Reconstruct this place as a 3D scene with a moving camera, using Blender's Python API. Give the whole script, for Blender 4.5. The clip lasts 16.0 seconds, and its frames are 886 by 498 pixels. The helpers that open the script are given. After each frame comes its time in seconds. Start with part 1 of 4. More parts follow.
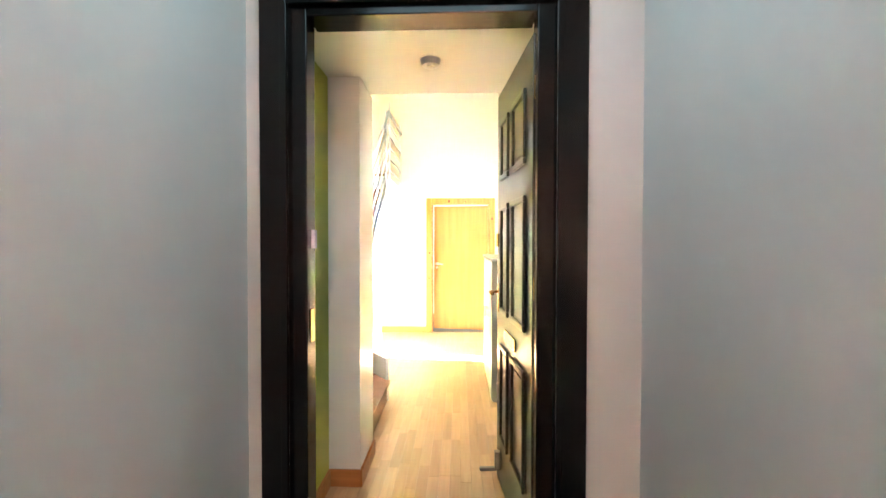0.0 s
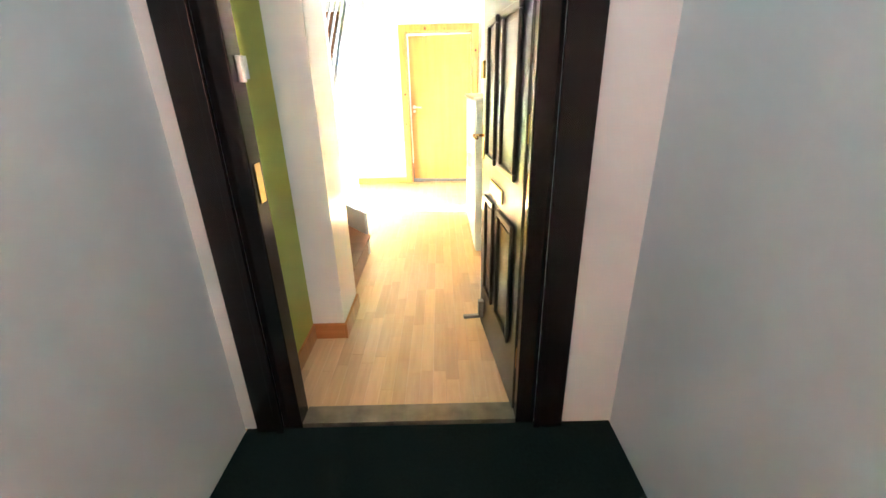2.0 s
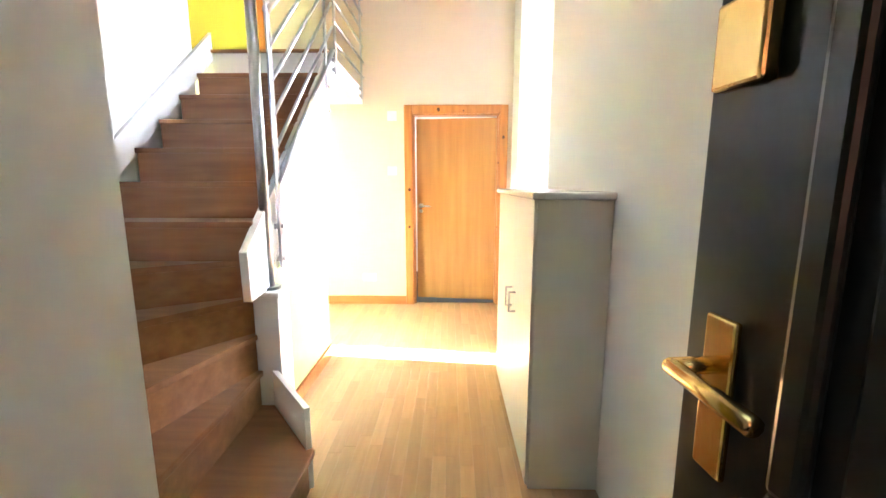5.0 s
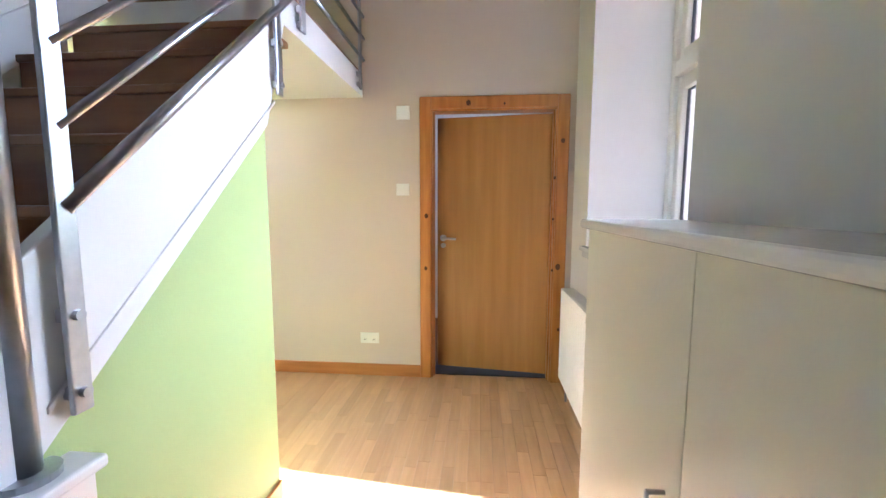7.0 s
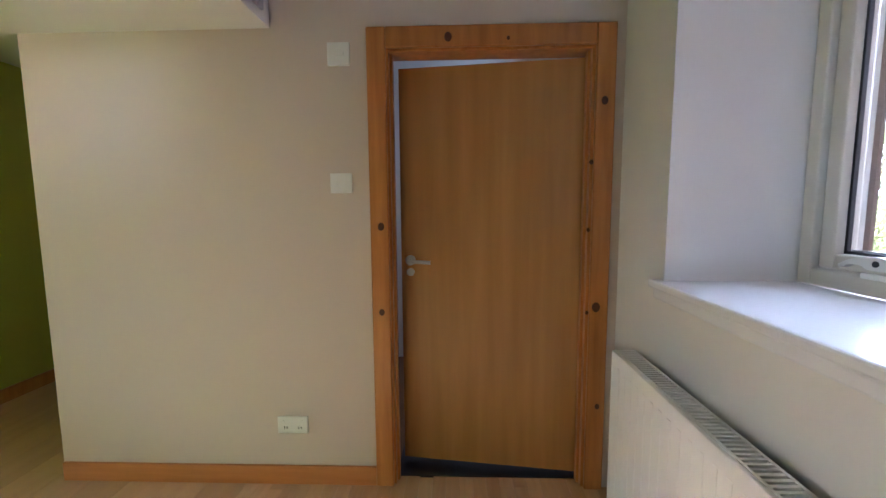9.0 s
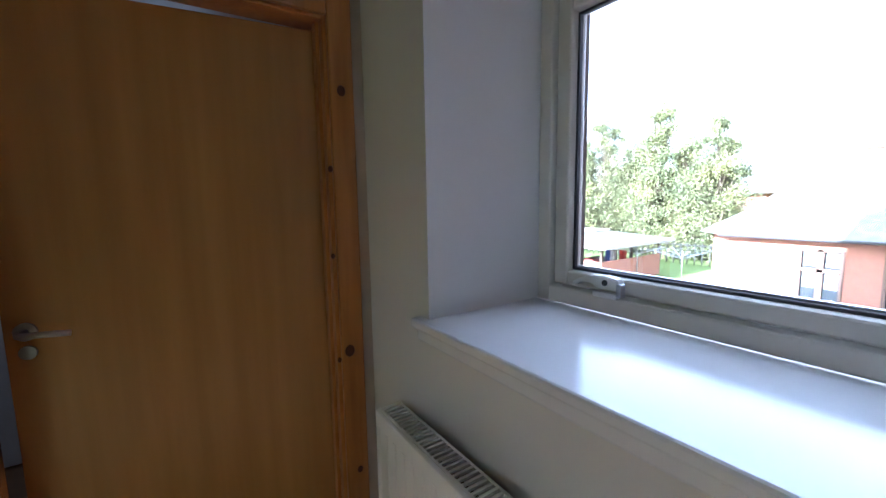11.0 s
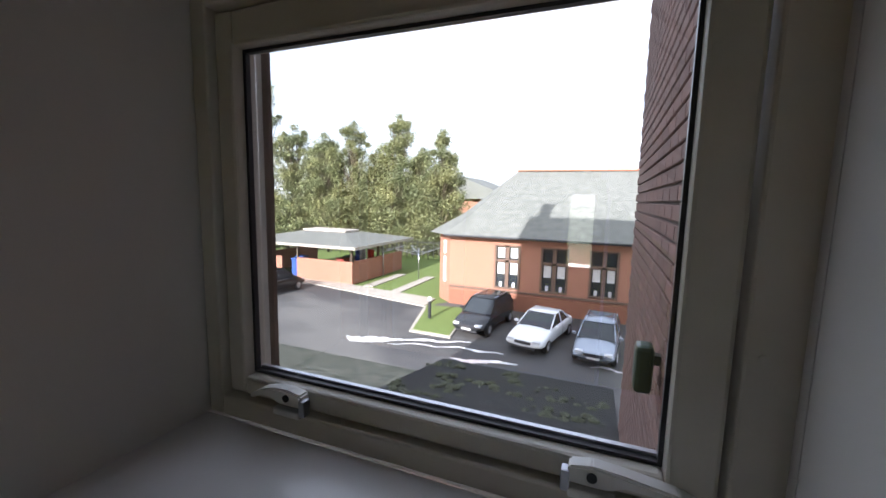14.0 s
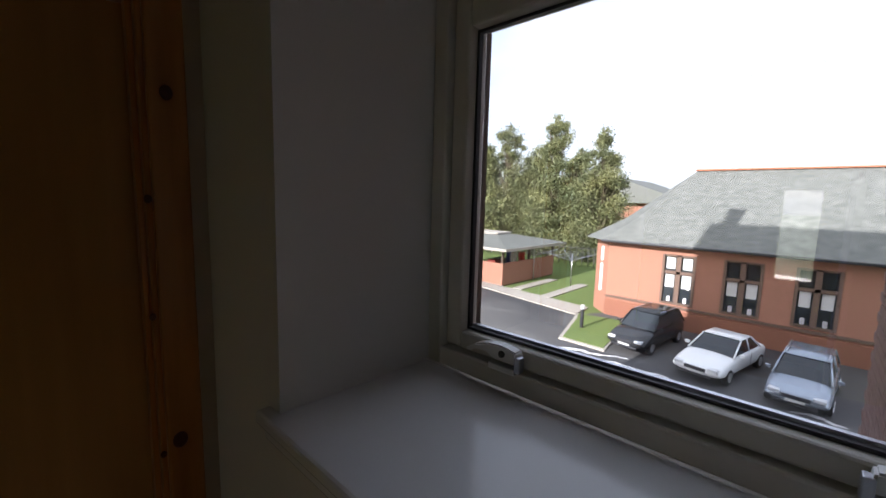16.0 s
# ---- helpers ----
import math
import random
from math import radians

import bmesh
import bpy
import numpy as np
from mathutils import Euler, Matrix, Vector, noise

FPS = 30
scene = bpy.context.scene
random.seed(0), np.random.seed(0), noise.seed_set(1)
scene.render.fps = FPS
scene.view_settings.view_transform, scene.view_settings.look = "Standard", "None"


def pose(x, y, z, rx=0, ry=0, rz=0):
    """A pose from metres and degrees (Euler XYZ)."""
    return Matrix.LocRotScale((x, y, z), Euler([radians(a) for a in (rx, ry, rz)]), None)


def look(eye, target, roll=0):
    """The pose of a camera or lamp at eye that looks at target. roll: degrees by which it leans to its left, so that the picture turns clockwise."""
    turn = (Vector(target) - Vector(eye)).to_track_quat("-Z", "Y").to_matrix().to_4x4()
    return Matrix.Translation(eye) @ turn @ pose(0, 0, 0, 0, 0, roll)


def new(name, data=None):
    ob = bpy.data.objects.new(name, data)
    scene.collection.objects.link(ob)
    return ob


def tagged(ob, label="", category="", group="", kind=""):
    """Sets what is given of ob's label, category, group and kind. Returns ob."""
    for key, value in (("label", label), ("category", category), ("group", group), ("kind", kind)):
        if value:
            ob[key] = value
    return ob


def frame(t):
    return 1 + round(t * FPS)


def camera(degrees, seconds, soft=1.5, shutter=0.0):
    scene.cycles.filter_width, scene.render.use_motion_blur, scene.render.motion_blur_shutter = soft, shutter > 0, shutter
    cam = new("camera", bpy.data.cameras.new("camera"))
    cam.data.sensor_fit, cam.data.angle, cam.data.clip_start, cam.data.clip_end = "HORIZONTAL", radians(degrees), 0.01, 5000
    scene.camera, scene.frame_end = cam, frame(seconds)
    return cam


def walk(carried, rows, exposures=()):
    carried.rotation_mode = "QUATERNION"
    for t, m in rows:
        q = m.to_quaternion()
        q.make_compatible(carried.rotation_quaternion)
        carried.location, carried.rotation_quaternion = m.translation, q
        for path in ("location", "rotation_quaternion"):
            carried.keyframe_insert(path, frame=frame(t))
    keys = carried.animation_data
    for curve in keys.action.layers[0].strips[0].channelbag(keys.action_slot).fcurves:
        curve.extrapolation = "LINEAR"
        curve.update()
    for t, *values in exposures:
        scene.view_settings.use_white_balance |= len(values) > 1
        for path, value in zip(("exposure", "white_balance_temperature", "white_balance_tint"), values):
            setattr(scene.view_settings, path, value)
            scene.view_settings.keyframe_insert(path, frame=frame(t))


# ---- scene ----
cam = camera(95.2, 16.0)
PATH = [
    (0, (0.524, -0.435, 1.45), (0.444, 1.563, 1.414), 0.1),
    (0.5, (0.531, -0.404, 1.435), (0.459, 1.552, 1.024), -0.4),
    (1, (0.567, -0.373, 1.45), (0.482, 1.5, 0.755), -1.1),
    (1.5, (0.567, -0.327, 1.431), (0.498, 1.517, 0.661), -0.8),
    (2, (0.538, -0.146, 1.402), (0.536, 1.705, 0.645), -1.4),
    (2.5, (0.449, 0.144, 1.36), (0.538, 1.997, 0.613), -0.9),
    (3, (0.442, 0.389, 1.353), (0.494, 2.302, 0.772), -0.6),
    (3.5, (0.478, 0.7, 1.363), (0.473, 2.625, 0.82), -1.0),
    (4, (0.463, 0.996, 1.344), (0.491, 2.951, 0.923), -0.7),
    (4.2, (0.501, 1.107, 1.331), (0.48, 3.065, 0.926), -0.8),
    (6.3, (0.457, 2.522, 1.347), (0.411, 4.513, 1.161), 1.0),
    (6.5, (0.462, 2.653, 1.356), (0.274, 4.634, 1.152), 0.8),
    (7, (0.455, 2.945, 1.344), (0.273, 4.926, 1.133), 0.1),
    (7.5, (0.447, 3.26, 1.345), (0.414, 5.251, 1.16), 0.3),
    (8, (0.455, 3.547, 1.353), (0.275, 5.529, 1.159), 1.0),
    (8.2, (0.436, 3.662, 1.35), (0.213, 5.64, 1.15), 0.3),
    (10.3, (0.381, 4.616, 1.41), (1.055, 6.484, 1.175), -1.3),
    (10.5, (0.445, 4.619, 1.421), (1.258, 6.429, 1.169), -1.0),
    (11, (0.521, 4.601, 1.44), (1.629, 6.248, 1.198), -0.9),
    (11.5, (0.535, 4.54, 1.505), (1.857, 5.985, 1.277), -1.2),
    (12, (0.593, 4.567, 1.534), (2.188, 5.747, 1.287), -0.6),
    (12.5, (0.696, 4.6, 1.575), (2.382, 5.646, 1.32), 0.8),
    (13, (0.791, 4.624, 1.614), (2.51, 5.617, 1.366), 0.1),
    (13.5, (0.84, 4.633, 1.652), (2.657, 5.431, 1.4), 0.7),
    (14, (0.866, 4.63, 1.669), (2.706, 5.372, 1.42), 1.2),
    (14.5, (0.865, 4.631, 1.658), (2.707, 5.36, 1.39), 1.6),
    (15, (0.848, 4.663, 1.618), (2.62, 5.554, 1.362), 2.0),
    (15.5, (0.811, 4.707, 1.571), (2.441, 5.843, 1.343), 0.9),
    (16, (0.755, 4.758, 1.572), (2.206, 6.112, 1.323), 1.6),
]
EXPO = [(0, 8.75, 5950, 8), (1, 9.05, 5800, 7), (2, 9.05, 5800, 7), (3, 8.8, 5700, 8), (4.2, 8.1, 5900, 13), (6.3, 6.6, 5300, 16), (7, 5.8, 5250, 17), (8.2, 4.75, 5250, 18), (10.3, 4.6, 5050, 16), (11, 3.7, 4900, 15), (12, 2.45, 5100, 15), (13, 1.95, 5700, 16), (14.5, 1.65, 6000, 17), (16, 1.35, 6000, 17)]
walk(cam, [(t, look(eye, target, roll)) for t, eye, target, roll in PATH], EXPO)

# ---- light ----
SUN_DIR = Vector((0.915, -0.10, -0.40)).normalized()
w = bpy.data.worlds.new("world")
scene.world = w
w.use_nodes = True
sky = w.node_tree.nodes.new("ShaderNodeTexSky")
sky.sky_type = "NISHITA"
sky.sun_disc = False
sky.sun_elevation = math.asin(-SUN_DIR.z)
sky.sun_rotation = math.atan2(-SUN_DIR.x, -SUN_DIR.y)
sky.dust_density = 4.0
bg = w.node_tree.nodes["Background"]
bg.inputs["Strength"].default_value = 0.15
# thin bright cloud over the clear sky
wt = w.node_tree
wco = wt.nodes.new("ShaderNodeTexCoord")
wmp = wt.nodes.new("ShaderNodeMapping")
wmp.inputs["Scale"].default_value = (1.0, 1.0, 3.0)
wno = wt.nodes.new("ShaderNodeTexNoise")
wno.inputs["Scale"].default_value, wno.inputs["Detail"].default_value = 2.2, 7
wrp = wt.nodes.new("ShaderNodeMapRange")
wrp.inputs[1].default_value, wrp.inputs[2].default_value = 0.35, 0.6
wrp.inputs[3].default_value, wrp.inputs[4].default_value = 0.55, 0.95
wmx = wt.nodes.new("ShaderNodeMix")
wmx.data_type = "RGBA"
wt.links.new(wco.outputs["Generated"], wmp.inputs[0])
wt.links.new(wmp.outputs[0], wno.inputs["Vector"])
wt.links.new(wno.outputs[0], wrp.inputs[0])
wt.links.new(wrp.outputs[0], wmx.inputs[0])
wt.links.new(sky.outputs[0], wmx.inputs[6])
wmx.inputs[7].default_value = (4.7, 4.9, 5.1, 1)
wt.links.new(wmx.outputs[2], bg.inputs[0])
sun = new("sun", bpy.data.lights.new("sun", "SUN"))
sun.data.energy, sun.data.angle, sun.data.color = 4.5, radians(0.6), (1.0, 0.95, 0.87)
sun.rotation_mode = "QUATERNION"
sun.rotation_quaternion = SUN_DIR.to_track_quat("-Z", "Y")


def area(name, m, sx, sy, watts, col=(0.86, 0.93, 1.0)):
    d = bpy.data.lights.new(name, "AREA")
    d.shape, d.size, d.size_y, d.energy, d.color = "RECTANGLE", sx, sy, watts, col
    ob = new(name, d)
    ob.matrix_world = m
    return ob


# Added fill lamp for the stair void; its opening is unseen and roofed over.
area("void_fill_lamp", look((0.3, 3.05, 4.66), (0.3, 3.4, 0)), 1.2, 0.9, 0.02)
# Unseen lamp added overhead to light the landing walls evenly.
area("landing_fill_lamp", look((0.45, 0.45, 2.84), (0.45, 0.46, 0)), 0.9, 0.8, 0.037, (0.72, 0.97, 1.0))
area("side_window_skylight", look((-2.95, 5.0, 1.3), (0, 5.1, 0.9)), 0.25, 0.8, 0.03)

# ---- materials ----
MATS = {}


def mat(name, col, rough=0.6, col2=None, scale=6.0, bump=0.0, bscale=40.0, metal=0.0, vary=0.0, stretch=(1, 1, 1), detail=6, mix=0.5, spec=0.5):
    if name in MATS:
        return MATS[name]
    m = bpy.data.materials.new(name)
    m.use_nodes = True
    t = m.node_tree
    b = t.nodes["Principled BSDF"]
    b.inputs["Roughness"].default_value = rough
    b.inputs["Metallic"].default_value = metal
    b.inputs["Specular IOR Level"].default_value = spec
    co = t.nodes.new("ShaderNodeTexCoord")
    mp = t.nodes.new("ShaderNodeMapping")
    mp.inputs["Scale"].default_value = stretch
    t.links.new(co.outputs["Object"], mp.inputs[0])
    n = t.nodes.new("ShaderNodeTexNoise")
    n.inputs["Scale"].default_value, n.inputs["Detail"].default_value = scale, detail
    t.links.new(mp.outputs[0], n.inputs["Vector"])
    r = t.nodes.new("ShaderNodeValToRGB")
    c2 = col2 or tuple(c * 0.88 for c in col)
    r.color_ramp.elements[0].position, r.color_ramp.elements[1].position = 0.5 - mix / 2, 0.5 + mix / 2
    r.color_ramp.elements[0].color, r.color_ramp.elements[1].color = (*c2, 1), (*col, 1)
    t.links.new(n.outputs[0], r.inputs[0])
    out = r.outputs[0]
    if vary:
        oi = t.nodes.new("ShaderNodeObjectInfo")
        mr = t.nodes.new("ShaderNodeMapRange")
        mr.inputs[3].default_value, mr.inputs[4].default_value = 1 - vary, 1 + vary
        t.links.new(oi.outputs["Random"], mr.inputs[0])
        hs = t.nodes.new("ShaderNodeHueSaturation")
        t.links.new(mr.outputs[0], hs.inputs["Value"])
        t.links.new(out, hs.inputs["Color"])
        out = hs.outputs[0]
        ad = t.nodes.new("ShaderNodeVectorMath")
        ad.operation = "ADD"
        t.links.new(mp.outputs[0], ad.inputs[0])
        sc = t.nodes.new("ShaderNodeMath")
        sc.operation = "MULTIPLY"
        sc.inputs[1].default_value = 37.0
        t.links.new(oi.outputs["Random"], sc.inputs[0])
        t.links.new(sc.outputs[0], ad.inputs[1])
        t.links.new(ad.outputs[0], n.inputs["Vector"])
    t.links.new(out, b.inputs["Base Color"])
    if bump:
        n2 = t.nodes.new("ShaderNodeTexNoise")
        n2.inputs["Scale"].default_value, n2.inputs["Detail"].default_value = bscale, 4
        t.links.new(mp.outputs[0], n2.inputs["Vector"])
        bp = t.nodes.new("ShaderNodeBump")
        bp.inputs["Strength"].default_value, bp.inputs["Distance"].default_value = bump, 0.01
        t.links.new(n2.outputs[0], bp.inputs["Height"])
        t.links.new(bp.outputs[0], b.inputs["Normal"])
        rr = t.nodes.new("ShaderNodeMapRange")
        rr.inputs[3].default_value, rr.inputs[4].default_value = max(0.02, rough - 0.03), min(1, rough + 0.03)
        t.links.new(n2.outputs[0], rr.inputs[0])
        t.links.new(rr.outputs[0], b.inputs["Roughness"])
    MATS[name] = m
    return m


def glass(name, tint=(1, 1, 1), rough=0.0):
    m = bpy.data.materials.new(name)
    m.use_nodes = True
    t = m.node_tree
    t.nodes.clear()
    o = t.nodes.new("ShaderNodeOutputMaterial")
    tr = t.nodes.new("ShaderNodeBsdfTransparent")
    tr.inputs[0].default_value = (*tint, 1)
    gl = t.nodes.new("ShaderNodeBsdfGlossy")
    gl.inputs["Roughness"].default_value = rough
    mx = t.nodes.new("ShaderNodeMixShader")
    lw = t.nodes.new("ShaderNodeLayerWeight")
    lw.inputs[0].default_value = 0.35
    fr = t.nodes.new("ShaderNodeMapRange")
    fr.inputs[3].default_value, fr.inputs[4].default_value = 0.07, 0.5
    t.links.new(lw.outputs["Facing"], fr.inputs[0])
    t.links.new(fr.outputs[0], mx.inputs[0])
    t.links.new(tr.outputs[0], mx.inputs[1])
    t.links.new(gl.outputs[0], mx.inputs[2])
    t.links.new(mx.outputs[0], o.inputs[0])
    return m


M_WALL = mat("painted_plaster", (0.70, 0.68, 0.65), 0.75, (0.66, 0.64, 0.61), 1.2, 0.04, 60)
M_BEIGE = mat("beige_plaster", (0.62, 0.525, 0.455), 0.75, (0.58, 0.485, 0.415), 1.2, 0.04, 60)
M_GREY = mat("landing_grey_paint", (0.56, 0.56, 0.55), 0.6, (0.51, 0.51, 0.50), 0.8, 0.04, 60)
M_WHITE = mat("white_gloss_paint", (0.80, 0.79, 0.77), 0.28, (0.77, 0.76, 0.74), 1.5)
M_SILL = mat("white_sill_gloss", (0.78, 0.78, 0.80), 0.16, (0.74, 0.74, 0.75), 4, 0.03, 60)
M_CREAM = mat("cream_board_paint", (0.70, 0.68, 0.61), 0.4, (0.66, 0.64, 0.57), 1.5, 0.06, 80)
M_GREEN = mat("lime_green_paint", (0.44, 0.55, 0.22), 0.55, (0.40, 0.50, 0.19), 1.5, 0.1, 140)
M_OLIVE = mat("hall_green_paint", (0.42, 0.42, 0.05), 0.5, (0.38, 0.38, 0.045), 1.5, 0.1, 140)
M_PINE = mat("varnished_knotty_pine", (0.52, 0.22, 0.05), 0.35, (0.33, 0.12, 0.024), 3, 0.08, 20, stretch=(8, 8, 0.7), vary=0.08)
M_PINEH = mat("varnished_pine_skirting", (0.50, 0.20, 0.055), 0.35, (0.36, 0.13, 0.03), 3, 0.08, 20, stretch=(0.7, 8, 8), vary=0.08)
M_KNOT = mat("pine_knot", (0.10, 0.03, 0.01), 0.4, (0.05, 0.015, 0.006), 40)
M_OAK = mat("door_veneer", (0.46, 0.235, 0.066), 0.38, (0.32, 0.145, 0.034), 2.2, 0.05, 30, stretch=(7, 7, 0.5), mix=0.7)
M_BLACK = mat("black_gloss_door_paint", (0.004, 0.0035, 0.003), 0.22, (0.006, 0.005, 0.0045), 5, 0.02, 40, spec=0.2)
# Same black as the frame, lifted and warmed to hold the leaf's gloss reflections.
M_DOOR = mat("black_door_sheen", (0.013, 0.010, 0.007), 0.30, (0.018, 0.014, 0.009), 5, 0.03, 40, spec=0.5)
M_PLANK = mat("laminate_plank", (0.60, 0.38, 0.20), 0.32, (0.48, 0.285, 0.14), 2.6, 0.04, 30, stretch=(18, 1.4, 1), vary=0.13, mix=0.7)
M_UNDER = mat("floor_underlay", (0.25, 0.14, 0.07), 0.8)
M_STAIR = mat("stair_timber", (0.32, 0.145, 0.055), 0.4, (0.21, 0.088, 0.032), 2.5, 0.06, 30, stretch=(0.8, 9, 9), vary=0.1)
M_CARPET = mat("dark_green_carpet", (0.006, 0.013, 0.010), 0.95, (0.003, 0.006, 0.005), 90, 0.6, 400, spec=0.1)
M_STEEL = mat("brushed_steel", (0.50, 0.51, 0.55), 0.32, (0.42, 0.43, 0.47), 30, 0.05, 200, metal=1.0)
M_BRASS = mat("polished_brass", (0.80, 0.55, 0.20), 0.22, (0.70, 0.45, 0.15), 10, 0.05, 80, metal=1.0)
M_DARK = mat("dark_plastic", (0.03, 0.03, 0.035), 0.4)
M_TILE = mat("dark_floor_tile", (0.04, 0.045, 0.055), 0.35, (0.03, 0.03, 0.04), 8)
M_PVC = mat("white_window_paint", (0.70, 0.67, 0.60), 0.35, (0.57, 0.53, 0.45), 3, 0.08, 60)
M_RAD = mat("radiator_enamel", (0.82, 0.82, 0.80), 0.3, (0.78, 0.78, 0.76), 5)
M_PLAST = mat("white_plastic", (0.80, 0.79, 0.76), 0.3, (0.76, 0.75, 0.72), 10)
M_GLASS = glass("window_glass", (0.97, 0.98, 0.98))
M_CARGLASS = mat("car_glass", (0.03, 0.035, 0.04), 0.06, (0.02, 0.025, 0.03), 3)
M_BRICK = mat("red_brick", (0.24, 0.13, 0.105), 0.8, (0.15, 0.08, 0.07), 9, 0.5, 120, vary=0.2)
M_HBRICK = mat("orange_brick_wall", (0.38, 0.18, 0.118), 0.85, (0.28, 0.128, 0.085), 14, 0.4, 60)
M_MORTAR = mat("mortar", (0.11, 0.085, 0.08), 0.95, (0.08, 0.06, 0.055), 20, 0.4, 150)
M_SLATE = mat("weathered_roof_slate", (0.19, 0.195, 0.175), 0.8, (0.09, 0.095, 0.085), 3.5, 0.5, 30, stretch=(1, 1, 2))
M_ASPH = mat("asphalt", (0.12, 0.116, 0.11), 0.75, (0.05, 0.05, 0.052), 0.45, 0.4, 60, mix=0.22, stretch=(1.0, 0.45, 1))
M_GRASS = mat("lawn", (0.14, 0.19, 0.045), 0.9, (0.09, 0.135, 0.03), 3, 0.8, 60)
M_PAVE = mat("concrete_paving", (0.40, 0.37, 0.32), 0.85, (0.32, 0.29, 0.25), 4, 0.3, 60)
# Leaf tones are painted paler to stand for haze over the trees.
M_LEAF = mat("leaf", (0.22, 0.22, 0.085), 0.6, (0.085, 0.11, 0.05), 0.5, vary=0.2, mix=0.4)
M_BARK = mat("bark", (0.10, 0.075, 0.05), 0.9, (0.06, 0.045, 0.03), 12, 0.6, 40)
M_FELT = mat("mossy_roof_felt", (0.026, 0.027, 0.026), 0.95, (0.014, 0.015, 0.015), 2.5, 0.8, 25, spec=0.2)
M_MOSS = mat("moss", (0.06, 0.07, 0.025), 0.95, (0.03, 0.035, 0.015), 20, 0.9, 60)
M_TYRE = mat("tyre_rubber", (0.015, 0.015, 0.015), 0.8)
M_ALLOY = mat("alloy_rim", (0.45, 0.45, 0.46), 0.3, metal=0.9)
M_LAMPG = mat("headlamp_glass", (0.6, 0.62, 0.65), 0.08)
M_STONE = mat("brown_stone_surround", (0.16, 0.10, 0.075), 0.8, (0.11, 0.07, 0.05), 8, 0.3, 40)
M_BLIND = mat("pale_blind", (0.62, 0.62, 0.60), 0.7)


# ---- building helpers ----
def finish(name, bm, m, parent=None, smooth=False):
    me = bpy.data.meshes.new(name)
    bmesh.ops.recalc_face_normals(bm, faces=bm.faces)
    bm.to_mesh(me)
    bm.free()
    for x in (m if isinstance(m, (list, tuple)) else [m]):
        me.materials.append(x)
    if smooth:
        for p in me.polygons:
            p.use_smooth = True
    ob = new(name, me)
    if parent is not None:
        ob.parent = parent
    return ob


def add_box(bm, x0, x1, y0, y1, z0, z1, bev=0.0):
    r = bmesh.ops.create_cube(bm, size=1.0)
    vs = r["verts"]
    for v in vs:
        v.co = Vector(((x0 + x1) / 2 + v.co.x * (x1 - x0), (y0 + y1) / 2 + v.co.y * (y1 - y0), (z0 + z1) / 2 + v.co.z * (z1 - z0)))
    if bev:
        es = list({e for v in vs for e in v.link_edges})
        bmesh.ops.bevel(bm, geom=es, offset=bev, segments=2, affect="EDGES", profile=0.5)


def box(name, x0, x1, y0, y1, z0, z1, m, parent=None, bev=0.0):
    bm = bmesh.new()
    add_box(bm, x0, x1, y0, y1, z0, z1, bev)
    return finish(name, bm, m, parent)


def boxes(name, lst, m, parent=None, bev=0.0):
    bm = bmesh.new()
    for b in lst:
        add_box(bm, *b, bev)
    return finish(name, bm, m, parent)


def add_prism(bm, pts, ax, a, b):
    """Extrudes a polygon of 2D points along axis ax from a to b."""
    def p3(p, h):
        return {"x": (h, p[0], p[1]), "y": (p[0], h, p[1]), "z": (p[0], p[1], h)}[ax]
    lo = [bm.verts.new(p3(p, a)) for p in pts]
    hi = [bm.verts.new(p3(p, b)) for p in pts]
    n = len(pts)
    bm.faces.new(lo[::-1])
    bm.faces.new(hi)
    for i in range(n):
        bm.faces.new((lo[i], lo[(i + 1) % n], hi[(i + 1) % n], hi[i]))


def prism(name, pts, ax, a, b, m, parent=None, bev=0.0):
    bm = bmesh.new()
    add_prism(bm, pts, ax, a, b)
    if bev:
        bmesh.ops.recalc_face_normals(bm, faces=bm.faces)
        bmesh.ops.bevel(bm, geom=list(bm.edges), offset=bev, segments=2, affect="EDGES", profile=0.5)
    return finish(name, bm, m, parent)


def add_tube(bm, p, q, r, seg=10, r2=None):
    p, q = Vector(p), Vector(q)
    d = q - p
    mtx = Matrix.Translation((p + q) / 2) @ d.to_track_quat("Z", "Y").to_matrix().to_4x4()
    bmesh.ops.create_cone(bm, cap_ends=True, segments=seg, radius1=r, radius2=r if r2 is None else r2, depth=d.length, matrix=mtx)


def pieces(name, lst, m, parent=None, bev=0.0):
    return [box(name, *b, m, parent, bev) for b in lst]


def tube(name, pts, r, m, parent=None, seg=10):
    bm = bmesh.new()
    for a, b in zip(pts, pts[1:]):
        add_tube(bm, a, b, r, seg)
    for c in pts[1:-1]:
        bmesh.ops.create_uvsphere(bm, u_segments=seg, v_segments=6, radius=r, matrix=Matrix.Translation(c))
    return finish(name, bm, m, parent, smooth=True)


def S(ob, label, cat="wall"):
    return tagged(ob, label, cat, kind="structure")


def empty(name, x, y, z):
    ob = new(name)
    ob.location = (x, y, z)
    return ob


def adopt(root, *parts):
    """Parents parts built in world places to a root that stands at its base."""
    flat = []
    for p in parts:
        flat.extend(p if isinstance(p, list) else [p])
    for p in flat:
        p.parent = root
        p.matrix_parent_inverse = Matrix.Translation(root.location).inverted()
    return root

